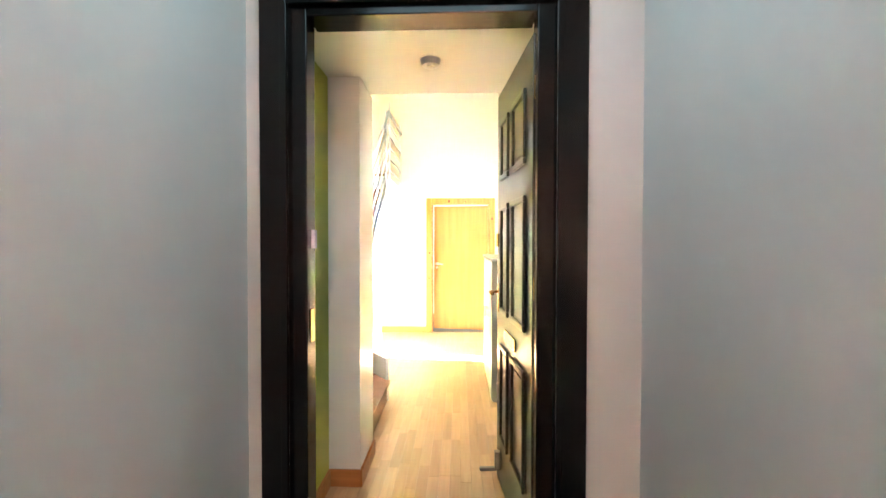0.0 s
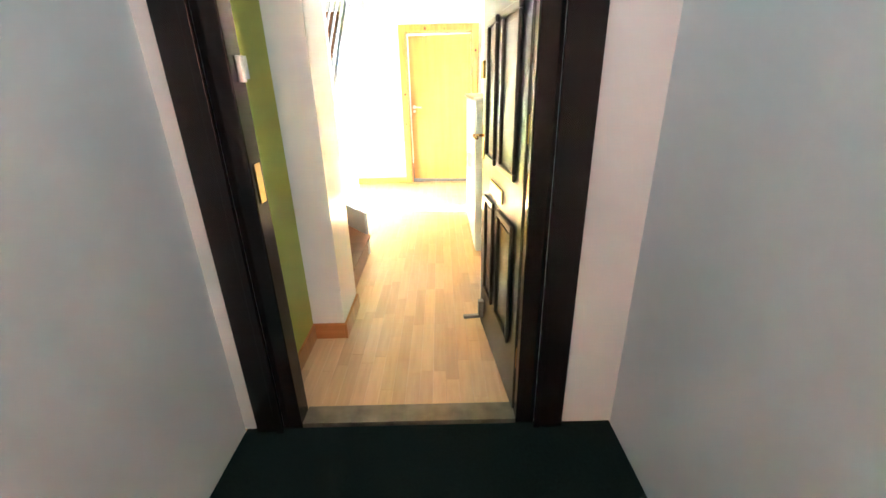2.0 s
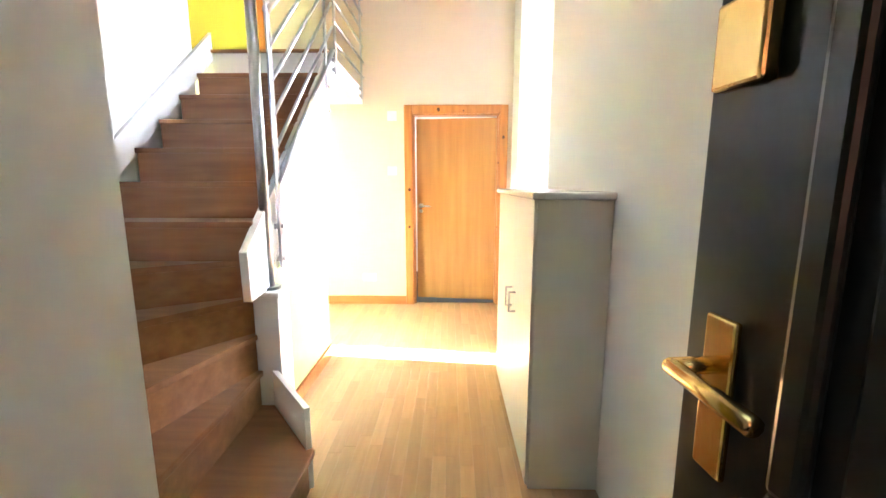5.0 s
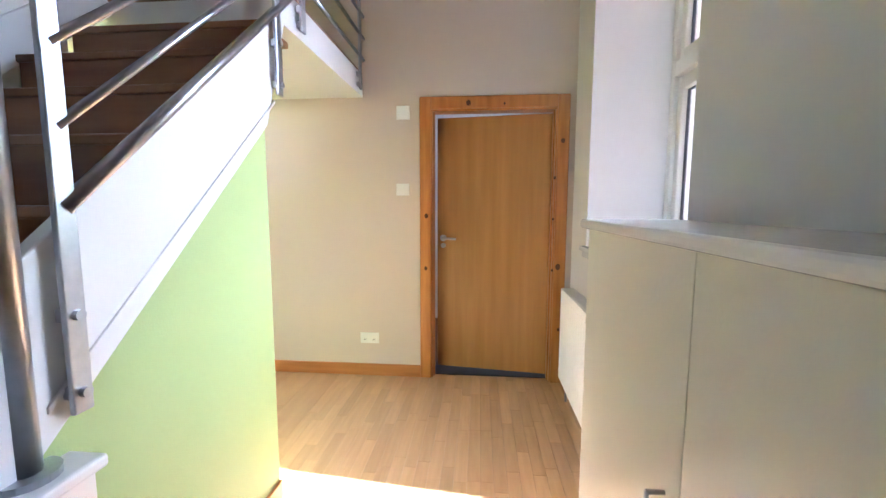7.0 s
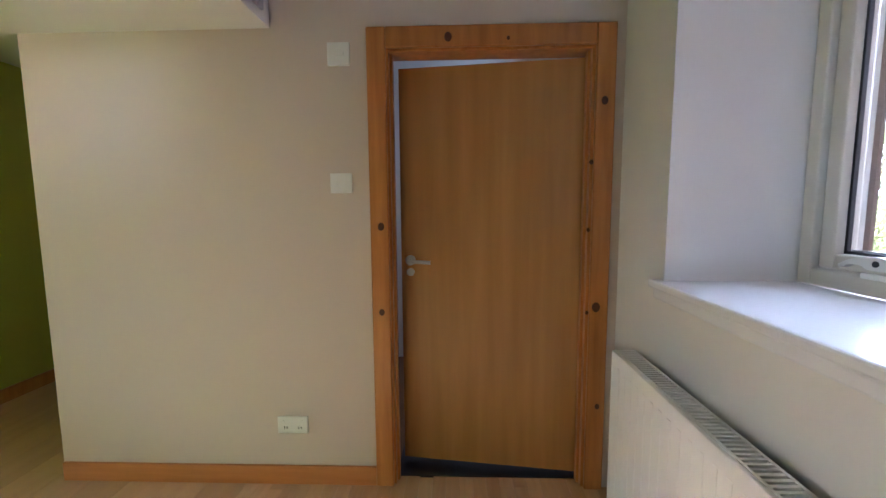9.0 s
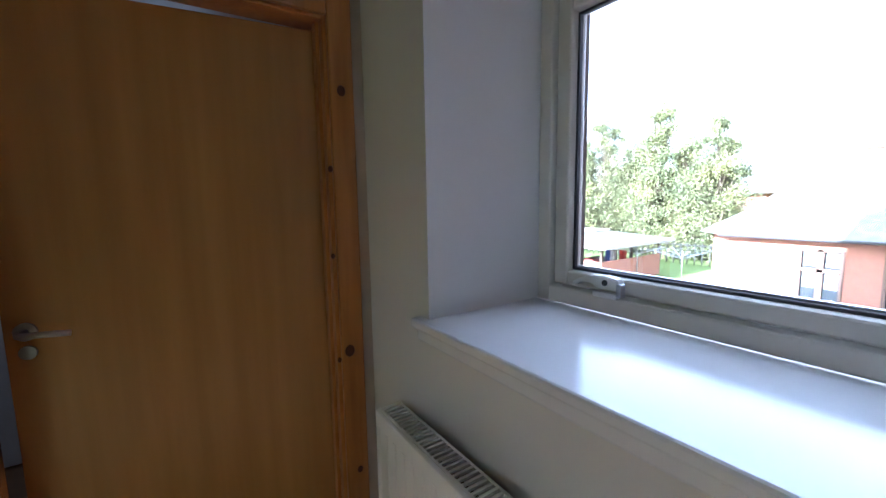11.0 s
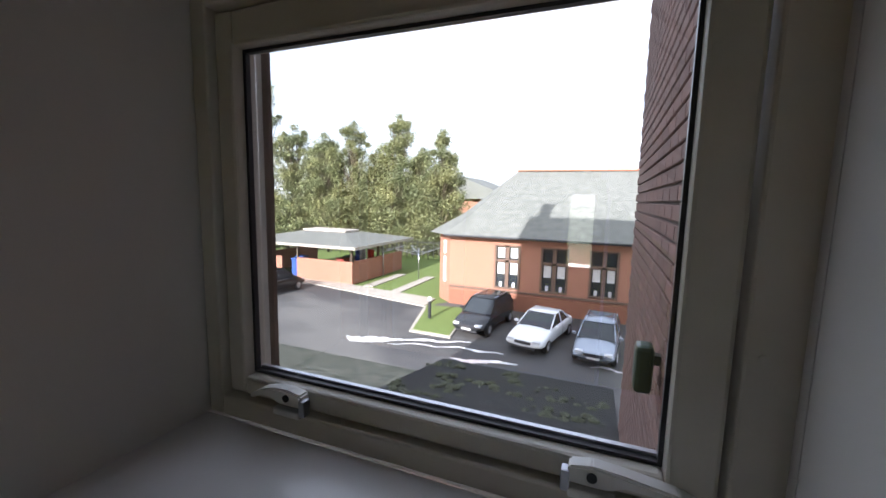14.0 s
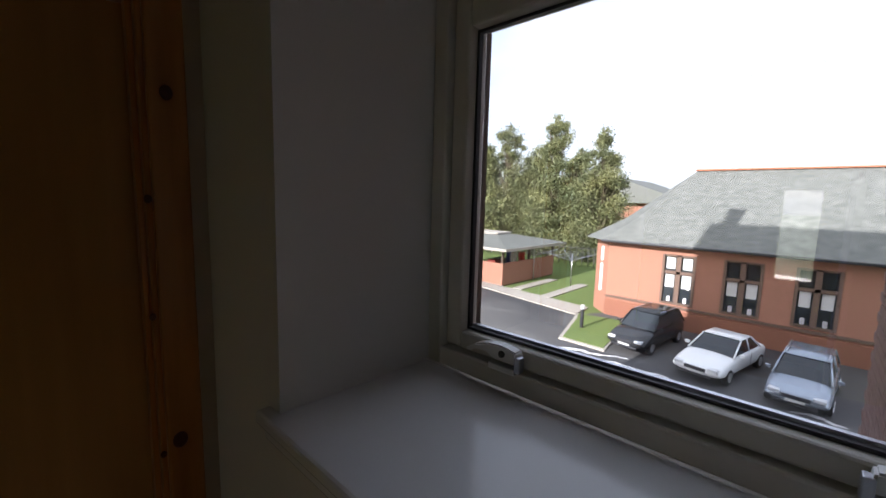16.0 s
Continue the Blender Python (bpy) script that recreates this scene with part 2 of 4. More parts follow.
# ---- structure ----
RW = 1.13      # inner face of the window wall
ZC = 4.70      # upper ceiling
HC = 2.41      # hall ceiling
FY = 6.0       # far wall
S(box("landing_floor", -0.36, 1.26, -2.2, 1.25, -0.12, -0.012, M_CARPET), "dark green carpet of the stair landing", "floor")
S(box("floor", -2.82, RW, 1.253, 9.0, -0.16, -0.016, M_UNDER), "floor base under the laminate planks", "floor")
S(box("wall_landing_left", -0.5, -0.362, -2.3, 1.225, -0.1, 2.8, M_GREY), "grey painted landing wall", "wall")
S(box("wall_landing_right", 1.261, 1.4, -2.3, 1.225, -0.1, 2.8, M_GREY), "grey painted landing wall", "wall")
S(boxes("wall_landing_back", [(-0.5, 0.3, -2.45, -2.3, -0.1, 2.8), (1.1, 1.4, -2.45, -2.3, -0.1, 2.8), (0.3, 1.1, -2.45, -2.3, -0.1, 1.1), (0.3, 1.1, -2.45, -2.3, 2.2, 2.8)], M_GREY), "grey painted landing wall", "wall")
S(boxes("ceiling_landing", [(-0.5, 1.4, -2.45, 0.0, 2.8, 2.9), (-0.5, 1.4, 0.9, 1.225, 2.8, 2.9), (-0.5, -0.05, 0.0, 0.9, 2.8, 2.9), (0.95, 1.4, 0.0, 0.9, 2.8, 2.9), (-0.05, 0.95, 0.0, 0.9, 2.9, 2.95)], M_WHITE), "white landing ceiling with a recess for the fill lamp", "ceiling")
S(boxes("wall_entrance", [(-0.5, -0.19, 1.225, 1.31, 0, 2.8), (0.92, 1.4, 1.225, 1.31, 0, 2.8), (-0.19, 0.92, 1.225, 1.31, 2.43, 2.8)], M_GREY), "grey entrance wall with the black door frame", "wall")
S(box("wall_hall_green", -0.5, -0.247, 1.31, 1.92, 0, HC, M_OLIVE), "yellow-green painted hall wall", "wall")
S(box("wall_nib", -0.5, -0.06, 1.92, 2.28, 0, HC, M_WHITE), "off-white wall end beside the stair foot", "wall")
S(box("ceiling_hall", -0.5, RW, 1.31, 2.2, HC, HC + 0.15, M_CREAM), "cream hall ceiling", "ceiling")
S(boxes("wall_upper_front", [(-2.82, RW, 2.2, 2.3, HC + 0.15, ZC)], M_WALL), "white wall above the hall ceiling", "wall")
S(box("wall_stair", -1.45, -1.35, 2.28, 4.64, 0, ZC, M_WHITE), "white wall beside the stair", "wall")
S(box("wall_stair_foot", -1.45, -0.5, 2.2, 2.28, 0, HC + 0.15, M_WHITE), "white wall at the stair foot", "wall")
W0, W1, WZ0, WZ1 = 4.34, 5.585, 1.06, 3.05
S(boxes("wall_window", [(RW, 1.80, 1.31, W0, -3.2, ZC), (RW, 1.80, W1, 9.0, -3.2, ZC), (RW, 1.80, W0, W1, -3.2, WZ0), (RW, 1.80, W0, W1, WZ1, ZC)], M_WALL), "off-white plastered window wall with deep reveals", "wall")
S(boxes("wall_far", [(-1.59, 0.03, FY, FY + 0.12, 0, 2.3), (1.056, RW, FY, FY + 0.12, 0, ZC), (0.03, 1.056, FY, FY + 0.12, 2.11, ZC), (-0.43, 0.03, FY, FY + 0.12, 2.3, ZC), (-1.4, -0.43, FY, FY + 0.12, 2.3, ZC)], M_BEIGE), "beige painted far wall", "wall")
S(box("wall_upper_green", -2.82, -1.5, FY, FY + 0.12, 2.3, ZC, M_OLIVE), "green painted upstairs wall", "wall")
S(box("trim_upper_door", -1.5, -1.4, FY - 0.02, FY + 0.12, 2.3, ZC, M_PINE), "pine door frame upstairs", "trim")
S(boxes("wall_left", [(-3.1, -2.82, 2.2, 4.78, -3.2, ZC), (-3.1, -2.82, 5.08, 9.0, -3.2, ZC), (-3.1, -2.82, 4.78, 5.08, -3.2, 0.85), (-3.1, -2.82, 4.78, 5.08, 1.75, ZC)], M_OLIVE), "green painted outer wall", "wall")
S(box("wall_back_far", -3.1, 1.92, 9.0, 9.2, -3.2, ZC, M_WHITE), "white end wall of the far rooms", "wall")
S(box("wall_corridor", -1.59, -1.47, FY + 0.12, 9.0, 0, 2.3, M_WALL), "corridor side wall", "wall")
S(boxes("ceiling_far_rooms", [(-2.82, RW, FY + 0.12, 9.0, 2.4, 2.5)], M_WHITE), "white ceiling of the far rooms", "ceiling")
S(boxes("ceiling", [(-2.82, -0.4, 2.2, FY + 0.2, ZC, ZC + 0.2), (0.95, 1.92, 2.2, FY + 0.2, ZC, ZC + 0.2), (-0.4, 0.95, 3.6, FY + 0.2, ZC, ZC + 0.2), (-0.4, 0.95, 2.2, 2.5, ZC, ZC + 0.2)], M_WHITE), "white upper ceiling with an opening for the fill lamp", "ceiling")
S(boxes("building_roof", [(-3.3, 2.1, -3, 9.3, 5.3, 5.4)], M_SLATE), "slate roof over the flat", "roof")
# stair landing with fascia
S(box("upper_landing", -2.82, -0.43, 4.85, FY, 2.15, 2.31, M_WHITE), "white upper landing slab with a plain soffit", "floor")
S(box("upper_landing_boards", -2.8, -0.44, 4.83, FY, 2.312, 2.332, M_STAIR), "dark timber boards of the upper landing", "floor")
# green wall below the stair string
NZ = lambda y: 2.304 - 0.865 * (4.85 - y)
S(prism("wall_under_string", [(3.66, 0), (4.61, 0), (4.61, NZ(4.61) - 0.43), (3.66, NZ(3.66) - 0.43)], "x", -0.53, -0.45, M_GREEN), "lime green wall under the stair string", "wall")
S(box("wall_under_landing", -2.82, -0.531, 4.49, 4.608, 0, 1.74, M_GREEN), "lime green return wall under the stair", "wall")

# skirtings
S(box("baseboard_far", -1.585, 0.0, FY - 0.018, FY, 0, 0.095, M_PINEH, bev=0.004), "varnished pine skirting along the far wall", "skirting")
S(box("baseboard_nib", -0.247, -0.058, 1.902, 1.92, 0, 0.10, M_PINEH, bev=0.004), "varnished pine skirting on the wall end", "skirting")
S(box("baseboard_nib_side", -0.06, -0.044, 1.902, 2.28, 0, 0.10, M_PINE, bev=0.004), "varnished pine skirting on the wall end", "skirting")
S(box("baseboard_green", -0.247, -0.231, 1.325, 1.902, 0, 0.10, M_PINE, bev=0.004), "varnished pine skirting on the green wall", "skirting")
S(box("baseboard_string", -0.45, -0.434, 3.73, 4.61, 0, 0.095, M_PINE, bev=0.004), "varnished pine skirting under the stair", "skirting")
S(box("baseboard_corridor", -2.82, -2.80, 4.64, 9.0, 0, 0.10, M_PINE, bev=0.004), "dark pine skirting in the corridor", "skirting")

# ---- front door frame and door ----
fr = empty("door_frame", 0.36, 1.28, 0)
adopt(fr,
      pieces("architrave", [(-0.298, -0.185, 1.200, 1.224, 0, 2.54), (0.918, 1.038, 1.200, 1.224, 0, 2.54), (-0.185, 0.918, 1.200, 1.224, 2.42, 2.54)], M_BLACK, bev=0.006),
      pieces("moulding", [(-0.21, -0.18, 1.192, 1.200, 0, 2.42), (0.913, 0.94, 1.192, 1.200, 0, 2.42)], M_BLACK, bev=0.003),
      pieces("jamb", [(-0.19, -0.109, 1.226, 1.325, 0, 2.43), (0.84, 0.92, 1.226, 1.325, 0, 2.43), (-0.109, 0.84, 1.226, 1.36, 2.38, 2.43)], M_BLACK, bev=0.004),
      box("threshold", -0.109, 0.84, 1.235, 1.338, -0.012, 0.012, mat("worn_metal_threshold", (0.26, 0.21, 0.15), 0.4, (0.13, 0.10, 0.07), 12, 0.1, 40, metal=0.6)))
tagged(fr, "black gloss painted front door frame with metal threshold", "door frame")

LEAFW, LEAFH = 0.77, 2.33


def front_door():
    d = new("front_door")
    t = 0.044
    box("leaf", -LEAFW, 0, 0, t, 0.012, LEAFH, M_DOOR, d, 0.003)
    cols = [(0.10, 0.36), (0.445, 0.64)]
    rows = [(0.30, 0.86), (1.04, 1.66), (1.80, 2.14)]
    for u0, u1 in cols:
        for z0, z1 in rows:
            bm = bmesh.new()
            for a, b, c, e in ((-u1, -u0, z0, z0 + 0.03), (-u1, -u0, z1 - 0.03, z1), (-u1, -u1 + 0.03, z0 + 0.03, z1 - 0.03), (-u0 - 0.03, -u0, z0 + 0.03, z1 - 0.03)):
                add_box(bm, a, b, -0.016, 0.0, c, e, 0.006)
            finish("panel_moulding", bm, M_DOOR, d)
            box("panel", -u1 + 0.05, -u0 - 0.05, -0.006, 0.002, z0 + 0.05, z1 - 0.05, M_DOOR, d, 0.004)
    tagged(box("letter_plate", -0.52, -0.28, -0.012, 0.0, 0.90, 0.965, M_BRASS, d, 0.004), "polished brass letter plate")
    tagged(box("handle_plate", -0.735, -0.695, -0.008, 0.0, 1.03, 1.20, M_BRASS, d, 0.003), "brass handle plate")
    tube("lever_handle", [(-0.715, -0.005, 1.15), (-0.715, -0.055, 1.15), (-0.61, -0.06, 1.15)], 0.009, M_BRASS, d)
    box("rim_lock", -0.75, -0.69, -0.018, 0.0, 1.42, 1.50, M_BRASS, d, 0.004)
    pieces("hinge", [(-0.002, 0.012, 0.004, 0.04, z, z + 0.1) for z in (0.25, 1.2, 2.05)], M_BRASS, d, 0.002)
    pieces("door_stop", [(-0.70, -0.665, -0.03, 0.0, 0.09, 0.20), (-0.695, -0.67, -0.12, -0.02, 0.085, 0.105)], mat("grey_metal", (0.25, 0.24, 0.22), 0.4, metal=0.8), d, 0.004)
    d.matrix_world = pose(0.834, 1.295, 0, 0, 0, -84.5)
    return tagged(d, "open black gloss panelled front door with brass letter plate", "door")


front_door()
sp = box("strike_plate", -0.1085, -0.104, 1.255, 1.30, 1.02, 1.16, M_BRASS, None, 0.001)
kp = tagged(box("latch_keep", -0.1085, -0.092, 1.27, 1.30, 1.42, 1.50, M_STEEL, None, 0.004), "metal night latch keep")
adopt(fr, sp, kp)


def wall_plate(name, x, y, z, wdt, hgt, axis, label, holes=()):
    """A white switch or socket plate, standing 9 mm off a wall."""
    r = empty(name, x, y, z)
    if axis == "y":
        p = box("plate", x - wdt / 2, x + wdt / 2, y - 0.01, y, z - hgt / 2, z + hgt / 2, M_PLAST, None, 0.003)
        hs = [box("switch", x + a - b / 2, x + a + b / 2, y - 0.014, y - 0.01, z + c - e / 2, z + c + e / 2, mm, None, 0.0015) for a, c, b, e, mm in holes]
    else:
        p = box("plate", x, x + 0.01, y - wdt / 2, y + wdt / 2, z - hgt / 2, z + hgt / 2, M_PLAST, None, 0.003)
        hs = [box("switch", x + 0.01, x + 0.014, y + a - b / 2, y + a + b / 2, z + c - e / 2, z + c + e / 2, mm, None, 0.0015) for a, c, b, e, mm in holes]
    adopt(r, p, *hs)
    return tagged(r, label, "socket" if "socket" in name else "switch")


wall_plate("light_switch", -0.247, 1.62, 1.48, 0.086, 0.086, "x", "white plastic light switch on the green wall", [(0, 0, 0.012, 0.025, M_PLAST)])
wall_plate("light_switch", -0.131, FY, 1.468, 0.10, 0.09, "y", "white double light switch on the beige wall", [(-0.02, 0, 0.01, 0.02, M_PLAST), (0.02, 0, 0.01, 0.02, M_PLAST)])
wall_plate("heating_control", -0.125, FY, 2.032, 0.10, 0.10, "y", "white heating control on the beige wall", [(0, 0, 0.05, 0.02, M_PLAST)])
wall_plate("power_socket", -0.407, FY, 0.305, 0.15, 0.086, "y", "white double power socket on the beige wall", [(-0.045, 0.02, 0.008, 0.014, M_PLAST), (0.045, 0.02, 0.008, 0.014, M_PLAST), (-0.04, -0.012, 0.004, 0.012, M_DARK), (-0.028, -0.012, 0.004, 0.012, M_DARK), (0.03, -0.012, 0.004, 0.012, M_DARK), (0.042, -0.012, 0.004, 0.012, M_DARK)])

# ---- far door ----
pf = empty("pine_door_frame", 0.54, FY, 0)
parts = [pieces("architrave", [(0.0, 0.085, FY - 0.022, FY, 0, 2.14), (1.001, 1.086, FY - 0.022, FY, 0, 2.14), (0.085, 1.001, FY - 0.022, FY, 2.05, 2.14)], M_PINE, bev=0.006),
         pieces("lining", [(0.03, 0.095, FY, FY + 0.12, 0, 2.11), (0.99, 1.056, FY, FY + 0.12, 0, 2.11), (0.095, 0.99, FY, FY + 0.12, 2.04, 2.11)], M_PINE, bev=0.003),
         pieces("stop", [(0.095, 0.108, FY + 0.03, FY + 0.065, 0, 2.04), (0.977, 0.99, FY + 0.03, FY + 0.065, 0, 2.04)], M_PINE, bev=0.002)]
for kx, kz, kr in ((1.04, 1.813, 0.016), (1.03, 0.896, 0.02), (0.36, 2.09, 0.018), (0.045, 0.87, 0.014), (0.05, 1.27, 0.016), (0.99, 1.55, 0.009), (0.985, 1.25, 0.008), (0.99, 0.87, 0.008), (1.05, 0.42, 0.012), (0.62, 2.08, 0.008)):
    bm = bmesh.new()
    bmesh.ops.create_cone(bm, cap_ends=True, segments=14, radius1=kr, radius2=kr * 0.8, depth=0.004, matrix=Matrix.Translation((kx, FY - 0.0225, kz)) @ Matrix.Rotation(radians(90), 4, "X") @ Matrix.Diagonal((1, 1.25, 1, 1)))
    parts.append(finish("knot", bm, M_KNOT))
adopt(pf, *parts)
tagged(pf, "varnished knotty pine door frame", "door frame")


def far_door():
    d = new("interior_door")
    box("leaf", -0.878, 0, 0, 0.04, 0.03, 2.025, M_OAK, d, 0.002)
    tube("lever_handle", [(-0.83, 0, 1.09), (-0.83, -0.05, 1.09), (-0.72, -0.052, 1.085)], 0.009, M_STEEL, d)
    bm = bmesh.new()
    for z, r in ((1.09, 0.026), (1.03, 0.02)):
        add_tube(bm, (-0.83, -0.008, z), (-0.83, 0.0, z), r, 18)
    finish("rose", bm, M_STEEL, d)
    pieces("hinge", [(-0.004, 0.008, -0.004, 0.03, z, z + 0.09) for z in (0.25, 1.0, 1.75)], M_STEEL, d, 0.001)
    d.matrix_world = pose(0.985, FY + 0.07, 0, 0, 0, -7)
    return tagged(d, "wood veneer flush door standing slightly ajar", "door")


far_door()
S(box("floor_tiles", 0.09, RW, FY + 0.06, 9.0, -0.014, 0.004, M_TILE), "dark tiles in the room behind the door", "floor")
S(box("wall_inner_room", -1.47, 0.02, FY + 1.7, FY + 1.8, 0, 2.4, M_WHITE), "white wall in the room behind the door", "wall")
S(box("wall_inner_back", 0.02, RW, FY + 2.2, FY + 2.3, 0, 2.4, M_WHITE), "white wall in the room behind the door", "wall")
# Fill lamp added before a windowless wall to brighten the door gap.
area("inner_room_fill_lamp", look((1.1, FY + 1.2, 1.7), (0.2, FY + 1.4, 1.4)), 0.6, 0.9, 0.3)

# ---- meter cupboard ----
cb = empty("low_cupboard", 0.97, 3.78, 0)
adopt(cb,
      box("body", 0.83, RW, 3.215, 4.335, 0, 1.2695, M_CREAM, bev=0.003),
      tagged(box("worktop", 0.802, RW, 3.19, 4.40, 1.27, 1.30, M_SILL, bev=0.009), "grey-white rounded worktop"),
      box("door", 0.818, 0.83, 3.217, 3.6575, 0.02, 1.269, M_CREAM, bev=0.002),
      box("door", 0.818, 0.83, 3.6585, 4.335, 0.02, 1.269, M_CREAM, bev=0.002),
      tube("handle", [(0.818, 3.605, 0.79), (0.785, 3.605, 0.79), (0.785, 3.605, 0.69), (0.818, 3.605, 0.69)], 0.005, M_STEEL),
      tube("handle", [(0.818, 3.715, 0.79), (0.785, 3.715, 0.79), (0.785, 3.715, 0.69), (0.818, 3.715, 0.69)], 0.005, M_STEEL))
tagged(cb, "low cream painted cupboard with a rounded white top", "cupboard")

# ---- radiator ----
rad = empty("radiator", 1.06, 5.0, 0.12)
RX, RY0, RY1, RZ0, RZ1 = 1.007, 4.45, 5.718, 0.16, 0.79
bm = bmesh.new()
add_box(bm, RX, RX + 0.014, RY0, RY1, RZ0, RZ1, 0.004)
bmf = bmesh.new()
for k in range(24):
    y = RY0 + 0.03 + k * (RY1 - RY0 - 0.06) / 23
    add_box(bmf, RX - 0.0015, RX + 0.002, y, y + 0.02, RZ0 + 0.03, RZ1 - 0.05, 0.001)
bmg = bmesh.new()
n = 70
for k in range(n):
    y = RY0 + 0.012 + k * (RY1 - RY0 - 0.024) / (n - 1)
    add_box(bmg, RX + 0.018, RX + 0.082, y - 0.004, y + 0.004, RZ1 - 0.006, RZ1)
adopt(rad, finish("front_panel", bm, M_RAD), finish("rib", bmf, M_RAD), finish("grille", bmg, M_RAD),
      pieces("grille_frame", [(RX + 0.012, RX + 0.02, RY0, RY1, RZ1 - 0.02, RZ1 + 0.001), (RX + 0.080, RX + 0.088, RY0, RY1, RZ1 - 0.02, RZ1 + 0.001)], M_RAD),
      box("rear_panel", RX + 0.086, RX + 0.098, RY0, RY1, RZ0, RZ1 - 0.012, M_RAD, bev=0.003),
      pieces("side_panel", [(RX + 0.01, RX + 0.092, RY0, RY0 + 0.008, RZ0, RZ1), (RX + 0.01, RX + 0.092, RY1 - 0.008, RY1, RZ0, RZ1)], M_RAD),
      # Dark block that paints the shade behind the grille slats.
      box("convector_core", RX + 0.03, RX + 0.07, RY0 + 0.02, RY1 - 0.02, RZ0 + 0.02, RZ1 - 0.05, M_DARK),
      pieces("wall_bracket", [(RX + 0.098, RW, RY0 + 0.2, RY0 + 0.24, 0.3, 0.7), (RX + 0.098, RW, RY1 - 0.24, RY1 - 0.2, 0.3, 0.7)], M_RAD),
      tube("pipe", [(RX + 0.05, RY1 - 0.03, -0.005), (RX + 0.05, RY1 - 0.03, 0.17)], 0.008, M_STEEL))
tagged(rad, "white double panel radiator with a slatted top grille", "radiator")

# ---- window ----
S(box("window_sill", 1.096, 1.585, W0, 5.64, 1.06, 1.09, M_SILL, bev=0.008), "glossy white deep window sill", "window sill")
S(box("window_sill_moulding", 1.112, RW, W0, 5.63, 1.02, 1.06, M_SILL, bev=0.008), "white moulding under the sill", "trim")
win = empty("window", 1.63, 4.96, 1.09)
FX0, FX1 = 1.585, 1.70
wp = [pieces("frame", [(FX0, FX1, 5.535, W1, 1.09, WZ1), (FX0, FX1, W0, 4.425, 1.09, WZ1), (FX0, FX1, 4.425, 5.535, 1.09, 1.145), (FX0, FX1, 4.425, 5.535, 2.10, 2.19), (FX0, FX1, 4.425, 5.535, WZ1 - 0.06, WZ1)], M_PVC, bev=0.006)]
for z0, z1 in ((1.15, 2.095), (2.195, WZ1 - 0.065)):
    wp.append(pieces("sash", [(FX0 + 0.02, FX1 - 0.02, 5.475, 5.53, z0, z1), (FX0 + 0.02, FX1 - 0.02, 4.43, 4.51, z0, z1), (FX0 + 0.02, FX1 - 0.02, 4.51, 5.475, z0, z0 + 0.05), (FX0 + 0.02, FX1 - 0.02, 4.51, 5.475, z1 - 0.08, z1)], M_PVC, bev=0.008))
    bead = pieces("glazing_bead", [(1.636, 1.65, 5.467, 5.475, z0 + 0.05, z1 - 0.08), (1.636, 1.65, 4.51, 4.518, z0 + 0.05, z1 - 0.08), (1.636, 1.65, 4.518, 5.467, z0 + 0.05, z0 + 0.058), (1.636, 1.65, 4.518, 5.467, z1 - 0.088, z1 - 0.08)], M_DARK)
    wp.append(bead)
    wp.append(tagged(box("spacer_bar", 1.652, 1.664, 4.518, 5.467, z0 + 0.05, z0 + 0.064, M_STEEL), "silver glazing spacer bar"))
    g = box("pane", 1.645, 1.649, 4.512, 5.473, z0 + 0.052, z1 - 0.082, M_GLASS)
    g.visible_shadow = False
    wp.append(g)
for y, f, ln in ((5.31, 1, 0.11), (4.625, -1, 0.17)):
    bm = bmesh.new()
    pts = [(-0.045, 0.0), (0.03, 0.0), (0.05, 0.012), (ln * 0.8, 0.010), (ln, -0.004), (ln + 0.012, 0.004), (ln * 0.8, 0.024), (0.05, 0.036), (0.0, 0.040), (-0.04, 0.032)]
    add_prism(bm, [(y + f * p, 1.168 + q) for p, q in pts], "x", FX0 - 0.012, FX0 + 0.022)
    bmesh.ops.recalc_face_normals(bm, faces=bm.faces)
    bmesh.ops.bevel(bm, geom=list(bm.edges), offset=0.004, segments=2, affect="EDGES")
    wp.append(tagged(finish("window_catch", bm, M_PLAST), "white plastic window catch"))
    wp.append(box("catch_keep", FX0 - 0.016, FX0 + 0.004, y - 0.04, y + 0.04, 1.142, 1.160, M_PLAST, None, 0.004))
    wp.append(box("catch_hook", FX0 - 0.014, FX0 + 0.01, y - f * 0.045 - 0.008, y - f * 0.045 + 0.008, 1.150, 1.19, M_STEEL, None, 0.003))
    bm = bmesh.new()
    add_tube(bm, (FX0 - 0.015, y, 1.188), (FX0 - 0.011, y, 1.188), 0.009, 14)
    wp.append(finish("catch_button", bm, M_DARK))
bm = bmesh.new()
add_tube(bm, (FX0 - 0.004, 4.40, 1.44), (FX0 + 0.002, 4.40, 1.44), 0.007, 10)
wp.append(finish("screw_cover", bm, M_PVC))
adopt(win, *wp)
S(tagged(win, "white painted window with a large lower pane", "window"), "white painted window with a large lower pane", "window")
S(boxes("window_lining", [(RW + 0.01, 1.555, W0 - 0.001, W0 + 0.012, 1.09, WZ1), (1.559, FX0, W0 - 0.001, W0 + 0.012, 1.09, WZ1)], M_WHITE), "white boarded window reveal", "trim")

# ---- stair ----
RISE = 0.192
PX, PY = -0.43, 3.60
st = empty("staircase", -0.9, 3.5, 0)
sp = []


